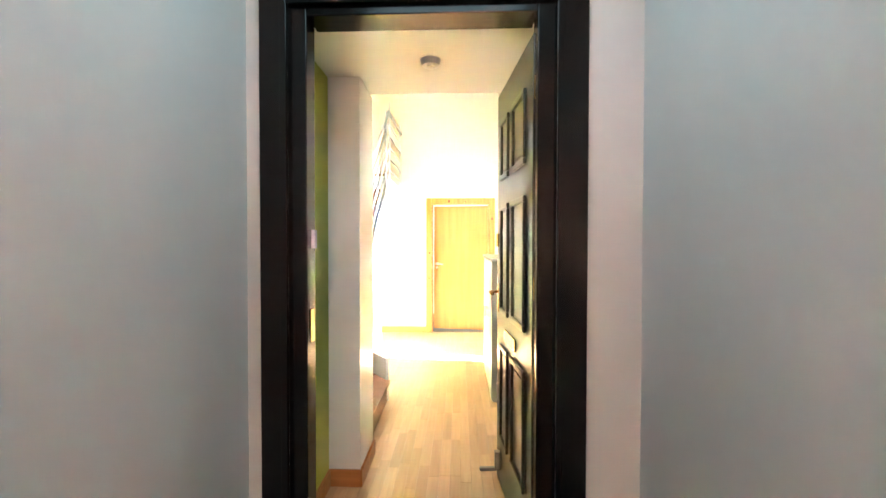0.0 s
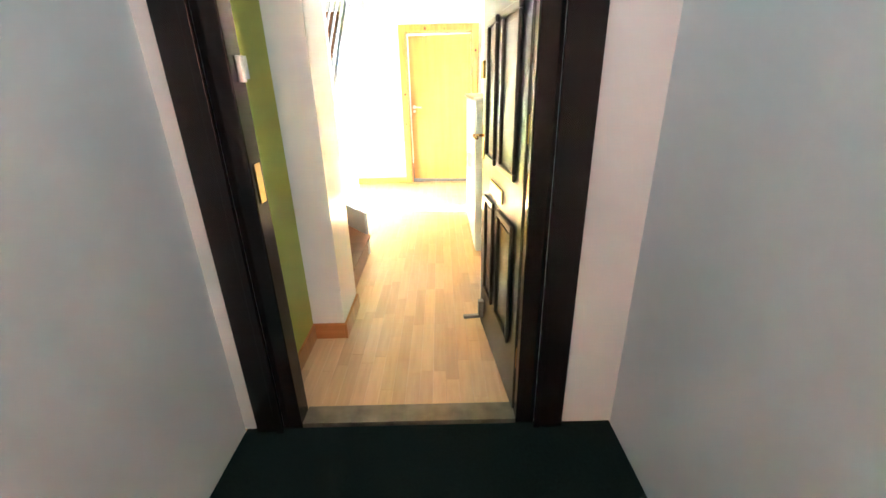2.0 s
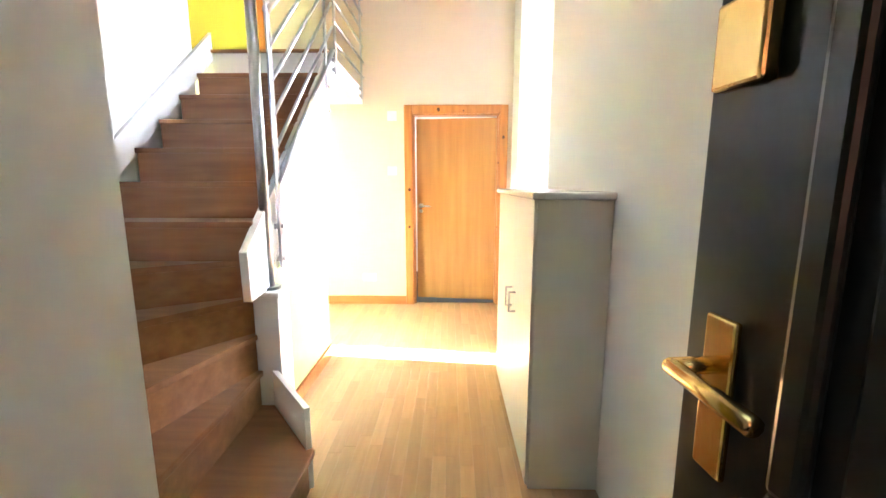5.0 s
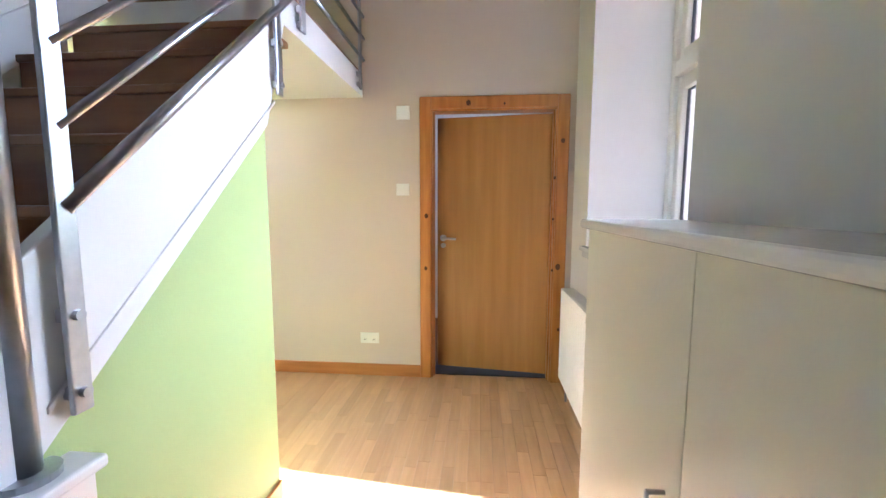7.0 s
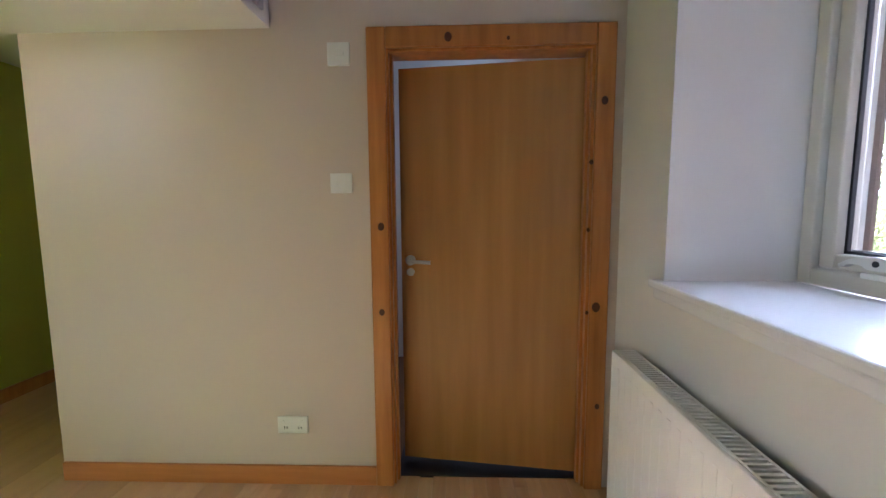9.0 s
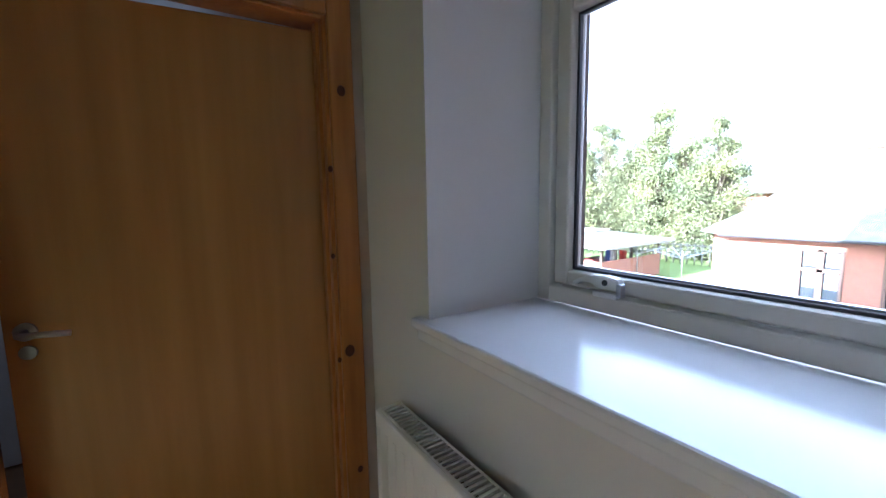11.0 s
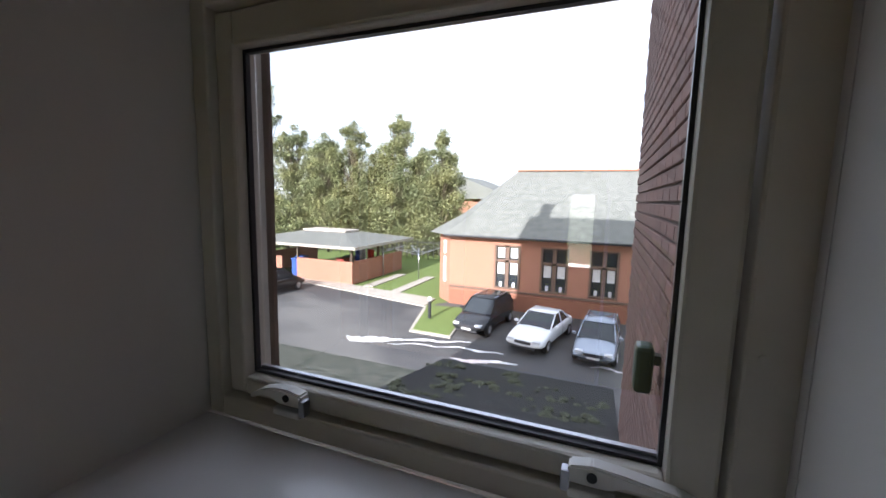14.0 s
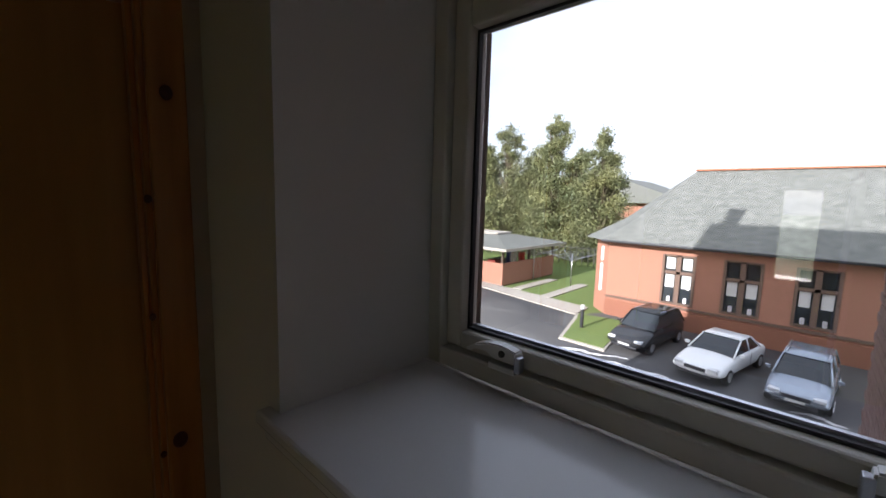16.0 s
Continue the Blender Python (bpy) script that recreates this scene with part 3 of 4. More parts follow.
def step_poly(k):
    xw, yf = -1.35, 2.28
    fan = {1: (-0.10, 2.32), 2: (-0.45, yf), 3: (-0.85, yf), 4: (xw, 2.5), 5: (xw, 3.1), 6: (xw, 3.52)}
    if k == 1:
        return [(-0.10, 2.285), (-0.10, 3.20), (PX, PY), (xw, PY), (xw, 2.285)]
    if k < 6:
        a = fan[k]
        pts = [(-0.475, PY), a]
        if k <= 3:
            pts.append((xw, 2.285))
        pts.append((xw, PY + 0.2))
        pts.append((-0.475, PY + 0.2))
        return pts
    y = 4.85 - (12 - k) * 0.222
    return [(-0.46, y), (xw, y), (xw, y + 0.25), (-0.46, y + 0.25)]


for k in range(1, 12):
    pl = step_poly(k)
    z = k * RISE
    sp.append(prism("tread", pl, "z", z - 0.03, z, M_STAIR, bev=0.005))
    c = sum((Vector(p) for p in pl), Vector((0, 0))) / len(pl)
    ins = [tuple(Vector(p) + (c - Vector(p)).normalized() * 0.03) for p in pl]
    sp.append(prism("riser", ins, "z", z - RISE, z - 0.03, M_STAIR))
sp.append(prism("string", [(3.395, NZ(3.395) - 0.02), (4.86, NZ(4.86) - 0.02), (4.86, 2.15), (4.78, 2.15), (4.6, NZ(4.6) - 0.41), (3.62, NZ(3.62) - 0.43), (3.55, 0.80), (3.405, 0.79)], "x", -0.47, -0.43, M_WHITE, bev=0.004))
sp.append(prism("string_groove_bead", [(3.66, NZ(3.66) - 0.36), (4.66, NZ(4.66) - 0.36), (4.66, NZ(4.66) - 0.345), (3.66, NZ(3.66) - 0.345)], "x", -0.432, -0.424, M_WHITE, bev=0.002))
sp.append(prism("wall_string", [(3.3, NZ(3.3) - 0.05), (4.86, NZ(4.86) - 0.05), (4.86, NZ(4.86) + 0.15), (3.3, NZ(3.3) + 0.15)], "x", -1.35, -1.325, M_WHITE, bev=0.004))
sp.append(prism("foot_panel", [(-0.115, 3.21), (-0.41, 3.57), (-0.43, 3.555), (-0.135, 3.195)], "z", 0, RISE * 2, M_WHITE))
sp.append(box("newel_box", -0.50, -0.375, 3.55, 3.70, 0, 0.77, M_WHITE, bev=0.004))
sp.append(box("newel_cap", -0.515, -0.36, 3.535, 3.72, 0.77, 0.80, M_WHITE, bev=0.008))
adopt(st, *sp)
tagged(st, "timber staircase with winder steps and a white string", "staircase")

rl = empty("stair_railing", -0.43, 4.0, 0.8)
rp = [tube("newel_pole", [(-0.44, 3.62, 0.80), (-0.44, 3.62, 2.35)], 0.026, M_STEEL, seg=20)]
bm = bmesh.new()
add_tube(bm, (-0.44, 3.62, 0.80), (-0.44, 3.62, 0.815), 0.055, 20)
rp.append(finish("pole_flange", bm, M_STEEL))
XR = -0.405
for y in (3.71, 4.66):
    z0 = NZ(y) - 0.42 if y < 4 else NZ(y) - 0.33
    rp.append(box("post", XR - 0.006, XR + 0.008, y - 0.022, y + 0.022, z0, NZ(y) + 0.95, M_STEEL, bev=0.003))
    rp.append(pieces("bracket", [(-0.432, XR, y - 0.015, y + 0.015, zz, zz + 0.03) for zz in (z0 + 0.03, z0 + 0.2)], M_STEEL, bev=0.003))
    for zz in (z0 + 0.045, z0 + 0.215):
        bm = bmesh.new()
        add_tube(bm, (XR + 0.008, y, zz), (XR + 0.02, y, zz), 0.012, 10)
        rp.append(finish("bolt", bm, M_STEEL))
for k in range(6):
    o = 0.02 + k * 0.165
    r = 0.018 if k == 0 else (0.011 if k < 5 else 0.021)
    rp.append(tube("rail", [(XR, 3.71, NZ(3.71) + o), (XR, 4.85, NZ(4.85) + o)], r, M_STEEL))
adopt(rl, *rp)
tagged(rl, "brushed steel stair railing with sloping rails", "railing")
lr = empty("landing_railing", -0.41, 5.4, 2.2)
lp = []
for k in range(6):
    z = 2.40 + k * 0.15
    lp.append(tube("rail", [(XR, 4.90, z), (XR, 5.96, z)], 0.011 if k < 5 else 0.021, M_STEEL))
for y in (4.92, 5.86):
    lp.append(box("post", XR - 0.006, XR + 0.008, y - 0.022, y + 0.022, 2.17, 3.3, M_STEEL, bev=0.003))
    lp.append(pieces("bracket", [(-0.43, XR, y - 0.015, y + 0.015, zz, zz + 0.03) for zz in (2.19, 2.26)], M_STEEL, bev=0.003))
adopt(lr, *lp)
tagged(lr, "brushed steel railing along the upper landing", "railing")
# downlight in the soffit
dl = empty("downlight", -1.0, 5.45, 2.15)
bm = bmesh.new()
add_tube(bm, (-1.0, 5.45, 2.142), (-1.0, 5.45, 2.15), 0.045, 24)
bm2 = bmesh.new()
add_tube(bm2, (-1.0, 5.45, 2.139), (-1.0, 5.45, 2.143), 0.03, 20)
lm = mat("lit_downlight", (1, 0.9, 0.75))
lm.node_tree.nodes["Principled BSDF"].inputs["Emission Color"].default_value = (1, 0.85, 0.6, 1)
lm.node_tree.nodes["Principled BSDF"].inputs["Emission Strength"].default_value = 4
adopt(dl, finish("trim_ring", bm, M_STEEL), finish("bulb", bm2, lm))
tagged(dl, "small round recessed downlight in the white soffit", "lamp")

sd = empty("smoke_alarm", 0.37, 1.72, HC)
bm = bmesh.new()
add_tube(bm, (0.37, 1.72, HC - 0.03), (0.37, 1.72, HC), 0.045, 24, 0.055)
bm2 = bmesh.new()
add_tube(bm2, (0.37, 1.72, HC - 0.036), (0.37, 1.72, HC - 0.03), 0.02, 16)
adopt(sd, finish("housing", bm, M_PLAST), finish("vent", bm2, M_PLAST))
tagged(sd, "small white smoke alarm on the hall ceiling", "smoke alarm")

# ---- outside ----
G = -3.2
# outside things set from the camera's view at three quarters, grown about EYE below
EYE, GROW = Vector((0.92, 4.6, 1.62)), 1.33
DROP = 0.45
GT = EYE.z + (G - EYE.z) * GROW - DROP
S(box("ground", -400, 600, -400, 400, G - 0.3, G - 0.02, M_GRASS), "grass ground reaching the horizon", "ground")
S(prism("car_park", [(1.9, -30), (19.5, -30), (19.5, 11.8), (18.2, 12.5), (19.6, 19.9), (20.3, 27), (20.5, 60), (1.9, 60)], "z", G - 0.2, G, M_ASPH), "worn grey asphalt car park with damp patches", "road")
S(prism("pavement", [(18.1, 12.5), (19.7, 12.6), (20.6, 19.0), (20.5, 60), (19.2, 60), (19.6, 19.9)], "z", G - 0.2, G + 0.06, M_PAVE), "pale concrete path beside the lawn", "pavement")
S(boxes("pavement_slabs", [(20.7, 25, 17.0, 17.6, G - 0.05, G + 0.03), (20.2, 25, 14.9, 15.5, G - 0.05, G + 0.03)], M_PAVE), "concrete path strips across the lawn", "pavement")
gi = S(prism("grass_island", [(14.7, 11.4), (14.65, 9.85), (18.6, 10.4), (18.2, 12.4), (17.4, 12.1)], "z", G - 0.1, G + 0.09, M_GRASS), "small lawn island", "lawn")
S(prism("kerb", [(14.55, 11.5), (14.5, 9.75), (18.7, 10.3), (18.3, 12.5), (17.3, 12.25)], "z", G - 0.1, G + 0.07, M_PAVE, bev=0.02), "pale kerb round the lawn island", "kerb")

# Pale base colour stands for the sky mirrored in the wet streaks.
M_SKYGLINT = mat("painted_sky_glint", (0.80, 0.80, 0.80), 0.12, (0.60, 0.60, 0.61), 3, spec=1.0)


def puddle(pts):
    """A thin wet sheet, its sky glint painted pale, along a line of (x, y, half width), with a wavering edge."""
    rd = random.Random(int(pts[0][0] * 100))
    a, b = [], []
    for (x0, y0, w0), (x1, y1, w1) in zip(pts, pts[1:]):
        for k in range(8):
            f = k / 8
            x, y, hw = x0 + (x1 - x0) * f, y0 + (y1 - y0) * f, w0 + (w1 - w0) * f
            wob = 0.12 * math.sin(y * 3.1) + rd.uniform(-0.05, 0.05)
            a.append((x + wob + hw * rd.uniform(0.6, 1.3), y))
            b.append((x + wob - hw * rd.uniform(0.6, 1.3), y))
    ob = prism("puddle", a + b[::-1], "z", GT + 0.001, GT + 0.006, M_SKYGLINT)
    tagged(ob, "shallow puddle with its sky reflection painted pale, on the dark asphalt", "puddle", group="puddles on the car park")


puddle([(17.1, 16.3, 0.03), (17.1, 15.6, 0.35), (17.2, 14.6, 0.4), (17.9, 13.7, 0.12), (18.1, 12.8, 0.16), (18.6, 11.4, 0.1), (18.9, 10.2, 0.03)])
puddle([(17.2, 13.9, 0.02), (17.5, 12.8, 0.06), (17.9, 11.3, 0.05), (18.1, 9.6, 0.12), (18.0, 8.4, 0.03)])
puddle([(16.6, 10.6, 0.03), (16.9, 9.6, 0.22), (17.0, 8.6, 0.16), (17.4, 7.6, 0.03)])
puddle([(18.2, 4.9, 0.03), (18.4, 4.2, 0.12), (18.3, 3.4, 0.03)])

# wing of the same building with a brick face
wg = S(box("wall_wing", 1.82, 5.07, -9, 4.375, GT, 10.0, M_MORTAR), "brick side wall of the neighbouring wing", "wall")
bk = bpy.data.meshes.new("brick")
bm = bmesh.new()
add_box(bm, 0, 0.212, -0.02, 0.0, 0, 0.062)
bmesh.ops.bevel(bm, geom=list(bm.edges), offset=0.004, segments=1, affect="EDGES")
bm.to_mesh(bk)
bm.free()
bk.materials.append(M_BRICK)
jb = S(boxes("wall_outer_reveal", [(1.80, 1.815, W1 - 0.02, 9.2, GT, 5.3), (1.80, 1.815, 4.0, W0, 0.9, 5.3), (1.80, 1.815, W0, W1 - 0.02, GT, 0.98), (1.80, 1.815, W0, W1 - 0.02, WZ1, 5.3)], M_STONE), "dark brick outer face round the window", "wall")

# main block of the building, above and beside the flat
bm = bmesh.new()
add_prism(bm, [(-3.1, 5.4), (2.0, 5.4), (-0.5, 12.6)], "y", -12, 12.2)
S(finish("building_gable_roof", bm, M_SLATE), "steep slate roof of the own building", "roof")
S(boxes("building_chimney", [(-0.8, -0.2, 11.0, 11.7, 11.0, 13.7), (-0.85, -0.15, 10.95, 11.75, 13.7, 13.85)], M_HBRICK, bev=0.02), "brick chimney stack on the own roof", "chimney")
S(box("building_rear_block", -3.1, 1.9, -12, -2.6, GT, 5.4, M_HBRICK), "brick block behind the landing", "wall")

S(box("building_end_block", -3.1, 1.8, 9.21, 12.2, GT, 5.4, M_HBRICK), "brick end block of the own building", "wall")
wl = empty("wall_lantern", 2.65, 4.45, 0.95)
adopt(wl, box("bracket", 2.63, 2.67, 4.394, 4.42, 1.02, 1.06, M_DARK), box("body", 2.60, 2.70, 4.42, 4.49, 0.90, 1.10, mat("dark_green_metal", (0.02, 0.05, 0.035), 0.4), bev=0.02))
tagged(wl, "dark green lantern box on the brick wing wall", "lantern")
# low mossy roof below the window
lrf = S(prism("low_roof", [(1.82, 0.07), (6.6, -0.86), (6.6, -0.96), (1.82, -0.2)], "y", 4.395, 6.9, M_FELT), "dark mossy felt roof under the window", "roof")
S(prism("low_roof_side", [(1.82, 0.02), (5.9, -0.80), (5.9, -0.90), (1.82, -0.2)], "y", 6.9, 9.6, mat("grey_slate_moss", (0.22, 0.21, 0.16), 0.9, (0.07, 0.08, 0.05), 7, 0.9, 25, mix=0.35)), "grey mossy slate roof beside the felt roof", "roof")
S(box("wall_low_roof", 1.83, 5.8, 4.4, 9.5, GT, -0.98, M_HBRICK), "brick wall below the low roof", "wall")
bm = bmesh.new()
rnd = random.Random(5)
for k in range(46):
    x, y = rnd.uniform(3.0, 6.3), rnd.uniform(4.5, 6.8)
    z = 0.075 - (x - 1.82) * 0.93 / 4.78
    for j in range(6):
        s = rnd.uniform(0.02, 0.06)
        bmesh.ops.create_icosphere(bm, subdivisions=1, radius=s, matrix=Matrix.Translation((x + rnd.gauss(0, 0.07), y + rnd.gauss(0, 0.09), z)) @ Matrix.Diagonal((1.3, 1.2, 0.5, 1)))
tagged(finish("moss_clump", bm, M_MOSS), "green-brown moss clumps on the felt roof", "moss", kind="stuff")

# ---- brick house across the car park ----
HX, HY0, HY1, EZ = 19.4, -14.0, 12.6, 0.25
hs = empty("brick_house", 23, 2, G)
hp = []
wins = [(9.45, 8.21), (7.3, 6.07), (5.2, 4.0), (0.5, -0.7), (-3.5, -4.7)]
WA, WB = -2.2, -0.12
y = HY1 - 0.9
bl = []
for a, b in wins:
    bl.append((HX, HX + 0.4, a, y, G, EZ))
    bl.append((HX, HX + 0.4, b, a, G, WA))
    bl.append((HX, HX + 0.4, b, a, WB, EZ))
    y = b
bl.append((HX, HX + 0.4, HY0, y, G, EZ))
hp.append(pieces("wall", bl, M_HBRICK))
hp.append(prism("wall", [(HX, HY1 - 0.9), (HX + 0.9, HY1), (30, HY1), (30, HY1 - 0.4), (HX + 1.0, HY1 - 0.4), (HX + 0.4, HY1 - 1.0)], "z", G, EZ, M_HBRICK))
hp.append(pieces("plinth", [(HX - 0.06, HX, HY0, HY1 - 0.9, G, G + 0.75)], mat("plinth_brick", (0.27, 0.11, 0.065), 0.85, (0.2, 0.08, 0.05), 12, 0.4, 60), bev=0.01))
hp.append(pieces("sill_band", [(HX - 0.08, HX, HY0, HY1 - 0.9, WA - 0.16, WA - 0.06)], M_STONE, bev=0.01))
for a, b in wins:
    m = (a + b) / 2
    hp.append(pieces("window_frame", [(HX - 0.03, HX + 0.12, a - 0.1, a, WA, WB), (HX - 0.03, HX + 0.12, b, b + 0.1, WA, WB), (HX - 0.03, HX + 0.12, m - 0.09, m + 0.09, WA, WB), (HX - 0.03, HX + 0.12, b + 0.1, a - 0.1, -0.93, -0.8), (HX - 0.03, HX + 0.12, b + 0.1, a - 0.1, WB - 0.08, WB), (HX - 0.05, HX + 0.12, b + 0.1, a - 0.1, WA, WA + 0.08)], M_STONE, bev=0.01))
    for c0, c1 in ((b + 0.1, m - 0.09), (m + 0.09, a - 0.1)):
        for z0, z1 in ((WA + 0.08, -0.93), (-0.8, WB - 0.08)):
            hp.append(box("pane", HX + 0.09, HX + 0.11, c0, c1, z0, z1, M_CARGLASS))
        hp.append(box("blind", HX + 0.075, HX + 0.085, c0 + 0.05, c1 - 0.05, -1.5, -0.95, M_BLIND))
        hp.append(box("ornament", HX + 0.06, HX + 0.08, (c0 + c1) / 2 - 0.07, (c0 + c1) / 2 + 0.06, WA + 0.09, WA + 0.32, M_BLIND, bev=0.03))
        if a > 9:
            hp.append(box("blind", HX + 0.075, HX + 0.085, c0 + 0.05, c1 - 0.05, -0.72, -0.25, M_BLIND))
for c in (12.2,):
    hp.append(pieces("side_window", [(HX + 0.35, HX + 0.5, 11.98, 12.18, -2.2, -0.9), (HX + 0.35, HX + 0.5, 11.98, 12.18, -0.75, -0.1)], M_BLIND))
bm = bmesh.new()
ed = [(HX - 0.45, HY0), (HX - 0.45, HY1 - 0.7), (HX + 0.7, HY1 + 0.5), (31, HY1 + 0.5), (31, HY0)]
up = [(HX + 1.0, HY0), (HX + 1.0, HY1 - 1.6), (HX + 1.8, HY1 - 0.9), (30, HY1 - 0.9), (30, HY0)]
rg = [(HX + 5.0, HY0), (HX + 5.0, 9.5), (HX + 5.0, 9.5), (27.5, 9.5), (27.5, HY0)]
v0 = [bm.verts.new((*p, EZ + 0.02)) for p in ed]
v1 = [bm.verts.new((*p, EZ + 0.95)) for p in up]
v2 = [bm.verts.new((p[0], p[1], 3.63)) for p in rg]
for i in range(4):
    bm.faces.new((v0[i], v0[i + 1], v1[i + 1], v1[i]))
    if i == 1:
        bm.faces.new((v1[i], v1[i + 1], v2[i]))
    else:
        bm.faces.new((v1[i], v1[i + 1], v2[i + 1], v2[i]))
bm.faces.new(v2[:2] + v2[3:])
bm.faces.new(v0)
bmesh.ops.remove_doubles(bm, verts=bm.verts, dist=0.001)
hp.append(finish("roof", bm, M_SLATE))
hp.append(box("ridge", HX + 4.85, HX + 5.15, HY0, 9.6, 3.61, 3.7, mat("ridge_tile", (0.42, 0.16, 0.09), 0.8), bev=0.04))
hp.append(box("gutter", HX - 0.5, HX - 0.38, HY0, HY1 - 0.7, EZ - 0.06, EZ + 0.05, M_DARK, bev=0.03))
hp.append(box("camera_dome", HX - 0.1, HX, 2.75, 2.9, -1.15, -1.0, M_BLIND, bev=0.04))
adopt(hs, *hp)
tagged(hs, "orange-red brick house with slate roof and stone windows", "house")

# ---- bin shelter ----
sh = empty("bin_shelter", 23, 22, G)
a0, a1, b0, b1 = 20.6, 26.8, 18.3, 26.0
q = [pieces("wall", [(a0, a0 + 0.15, b0, 22.4, G, G + 1.35), (a0, a0 + 0.15, 23.6, b1, G, G + 1.35), (a0 + 0.15, a1, b0, b0 + 0.15, G, G + 1.35), (a0 + 0.15, a1, b1 - 0.15, b1, G, G + 1.35)], M_HBRICK, bev=0.01),
     pieces("post", [(x, x + 0.12, yy, yy + 0.12, G + (1.35 if (x < a0 + 1) else 1.35), G + 2.35) for x in (a0 + 0.02, a0 + 3, a1 - 0.15) for yy in (b0 + 0.02, 22.3, b1 - 0.14)], M_BARK)]
bm = bmesh.new()
lo = [bm.verts.new(p) for p in ((a0 - 0.6, b0 - 0.6, G + 2.3), (a1 + 0.6, b0 - 0.6, G + 2.3), (a1 + 0.6, b1 + 0.6, G + 2.3), (a0 - 0.6, b1 + 0.6, G + 2.3))]
hi = [bm.verts.new(p) for p in ((a0 + 2.2, b0 + 2.0, G + 2.8), (a1 - 2.2, b0 + 2.0, G + 2.8), (a1 - 2.2, b1 - 2.0, G + 2.8), (a0 + 2.2, b1 - 2.0, G + 2.8))]
for i in range(4):
    bm.faces.new((lo[i], lo[(i + 1) % 4], hi[(i + 1) % 4], hi[i]))
bm.faces.new(hi)
bm.faces.new(lo)
q.append(finish("roof", bm, M_SLATE))
q.append(box("roof_vent", a0 + 2.3, a1 - 2.3, b0 + 2.1, b1 - 2.1, G + 2.81, G + 2.95, M_PAVE, bev=0.03))
q.append(pieces("fascia", [(a0 - 0.62, a0 - 0.58, b0 - 0.62, b1 + 0.62, G + 2.16, G + 2.32), (a0 - 0.58, a1 + 0.6, b0 - 0.62, b0 - 0.58, G + 2.16, G + 2.32)], M_PAVE))
adopt(sh, *q)
tagged(sh, "brick bin shelter with a hipped slate roof", "shelter")


def wheelie_bin(x, y, m, label):
    e = empty("wheelie_bin", x, y, G)
    bm = bmesh.new()
    add_box(bm, x - 0.28, x + 0.28, y - 0.3, y + 0.3, G + 0.06, G + 1.1, 0.03)
    bl2 = pieces("lid", [(x - 0.33, x + 0.31, y - 0.32, y + 0.32, G + 1.1, G + 1.2)], m, bev=0.03)
    bm2 = bmesh.new()
    for s in (-0.25, 0.25):
        add_tube(bm2, (x + 0.2, y + s - 0.03, G + 0.1), (x + 0.2, y + s + 0.03, G + 0.1), 0.1, 14)
    adopt(e, finish("body", bm, m), bl2, finish("wheel", bm2, M_TYRE))
    tagged(e, label, "bin", group="bins in the shelter")


M_BLUE = mat("blue_plastic", (0.03, 0.08, 0.30), 0.5)
wheelie_bin(21.3, 22.9, M_BLUE, "blue plastic wheelie bin in the shelter")
wheelie_bin(22.2, 23.4, M_BLUE, "blue plastic wheelie bin in the shelter")
wheelie_bin(22.6, 20.4, mat("red_plastic", (0.30, 0.04, 0.03), 0.5), "red plastic bin in the shelter")
wheelie_bin(23.6, 20.6, M_DARK, "dark plastic bin in the shelter")


def dryer(x, y):
    e = empty("rotary_dryer", x, y, G)
    p = [tube("pole", [(x, y, G), (x, y, G + 2.0)], 0.03, M_STEEL)]
    bm = bmesh.new()
    for k in range(4):
        a = radians(45 + 90 * k)
        add_tube(bm, (x, y, G + 1.55), (x + 1.5 * math.cos(a), y + 1.5 * math.sin(a), G + 2.0), 0.02, 6)
        for r in (0.7, 1.1, 1.5):
            b2 = a + radians(90)
            h = G + 1.55 + 0.45 * r / 1.5
            add_tube(bm, (x + r * math.cos(a), y + r * math.sin(a), h), (x + r * math.cos(b2), y + r * math.sin(b2), h), 0.006, 4)
    p.append(finish("arm", bm, M_STEEL))
    adopt(e, *p)
    tagged(e, "metal rotary clothes dryer on the lawn", "clothes dryer", group="clothes dryers on the lawn")


dryer(24.0, 18.2)
dryer(24.0, 15.6)
for nm, yy, m in (("towel", 19.1, M_BLIND), ("shirt", 18.5, mat("red_cloth", (0.45, 0.05, 0.03), 0.9)), ("trousers", 19.45, M_BLUE)):
    bm = bmesh.new()
    bmesh.ops.create_grid(bm, x_segments=6, y_segments=8, size=0.5)
    for v in bm.verts:
        v.co = Vector((22.95 + 0.04 * math.sin(v.co.x * 9), yy + v.co.x * 0.42, G + 1.35 + v.co.y * 1.0))
    bmesh.ops.solidify(bm, geom=bm.faces[:], thickness=0.01)
    tagged(finish(nm, bm, m), "cloth hanging from the clothes dryer", "laundry")
bo = empty("bollard_light", 16.3, 11.4, G)
bm = bmesh.new()
add_tube(bm, (16.3, 11.4, G), (16.3, 11.4, G + 0.85), 0.07, 14)
bm2 = bmesh.new()
add_tube(bm2, (16.3, 11.4, G + 0.85), (16.3, 11.4, G + 1.02), 0.075, 14)
adopt(bo, finish("post", bm, M_DARK), finish("head", bm2, M_BLIND))
tagged(bo, "dark bollard light with a pale head on the grass", "bollard")


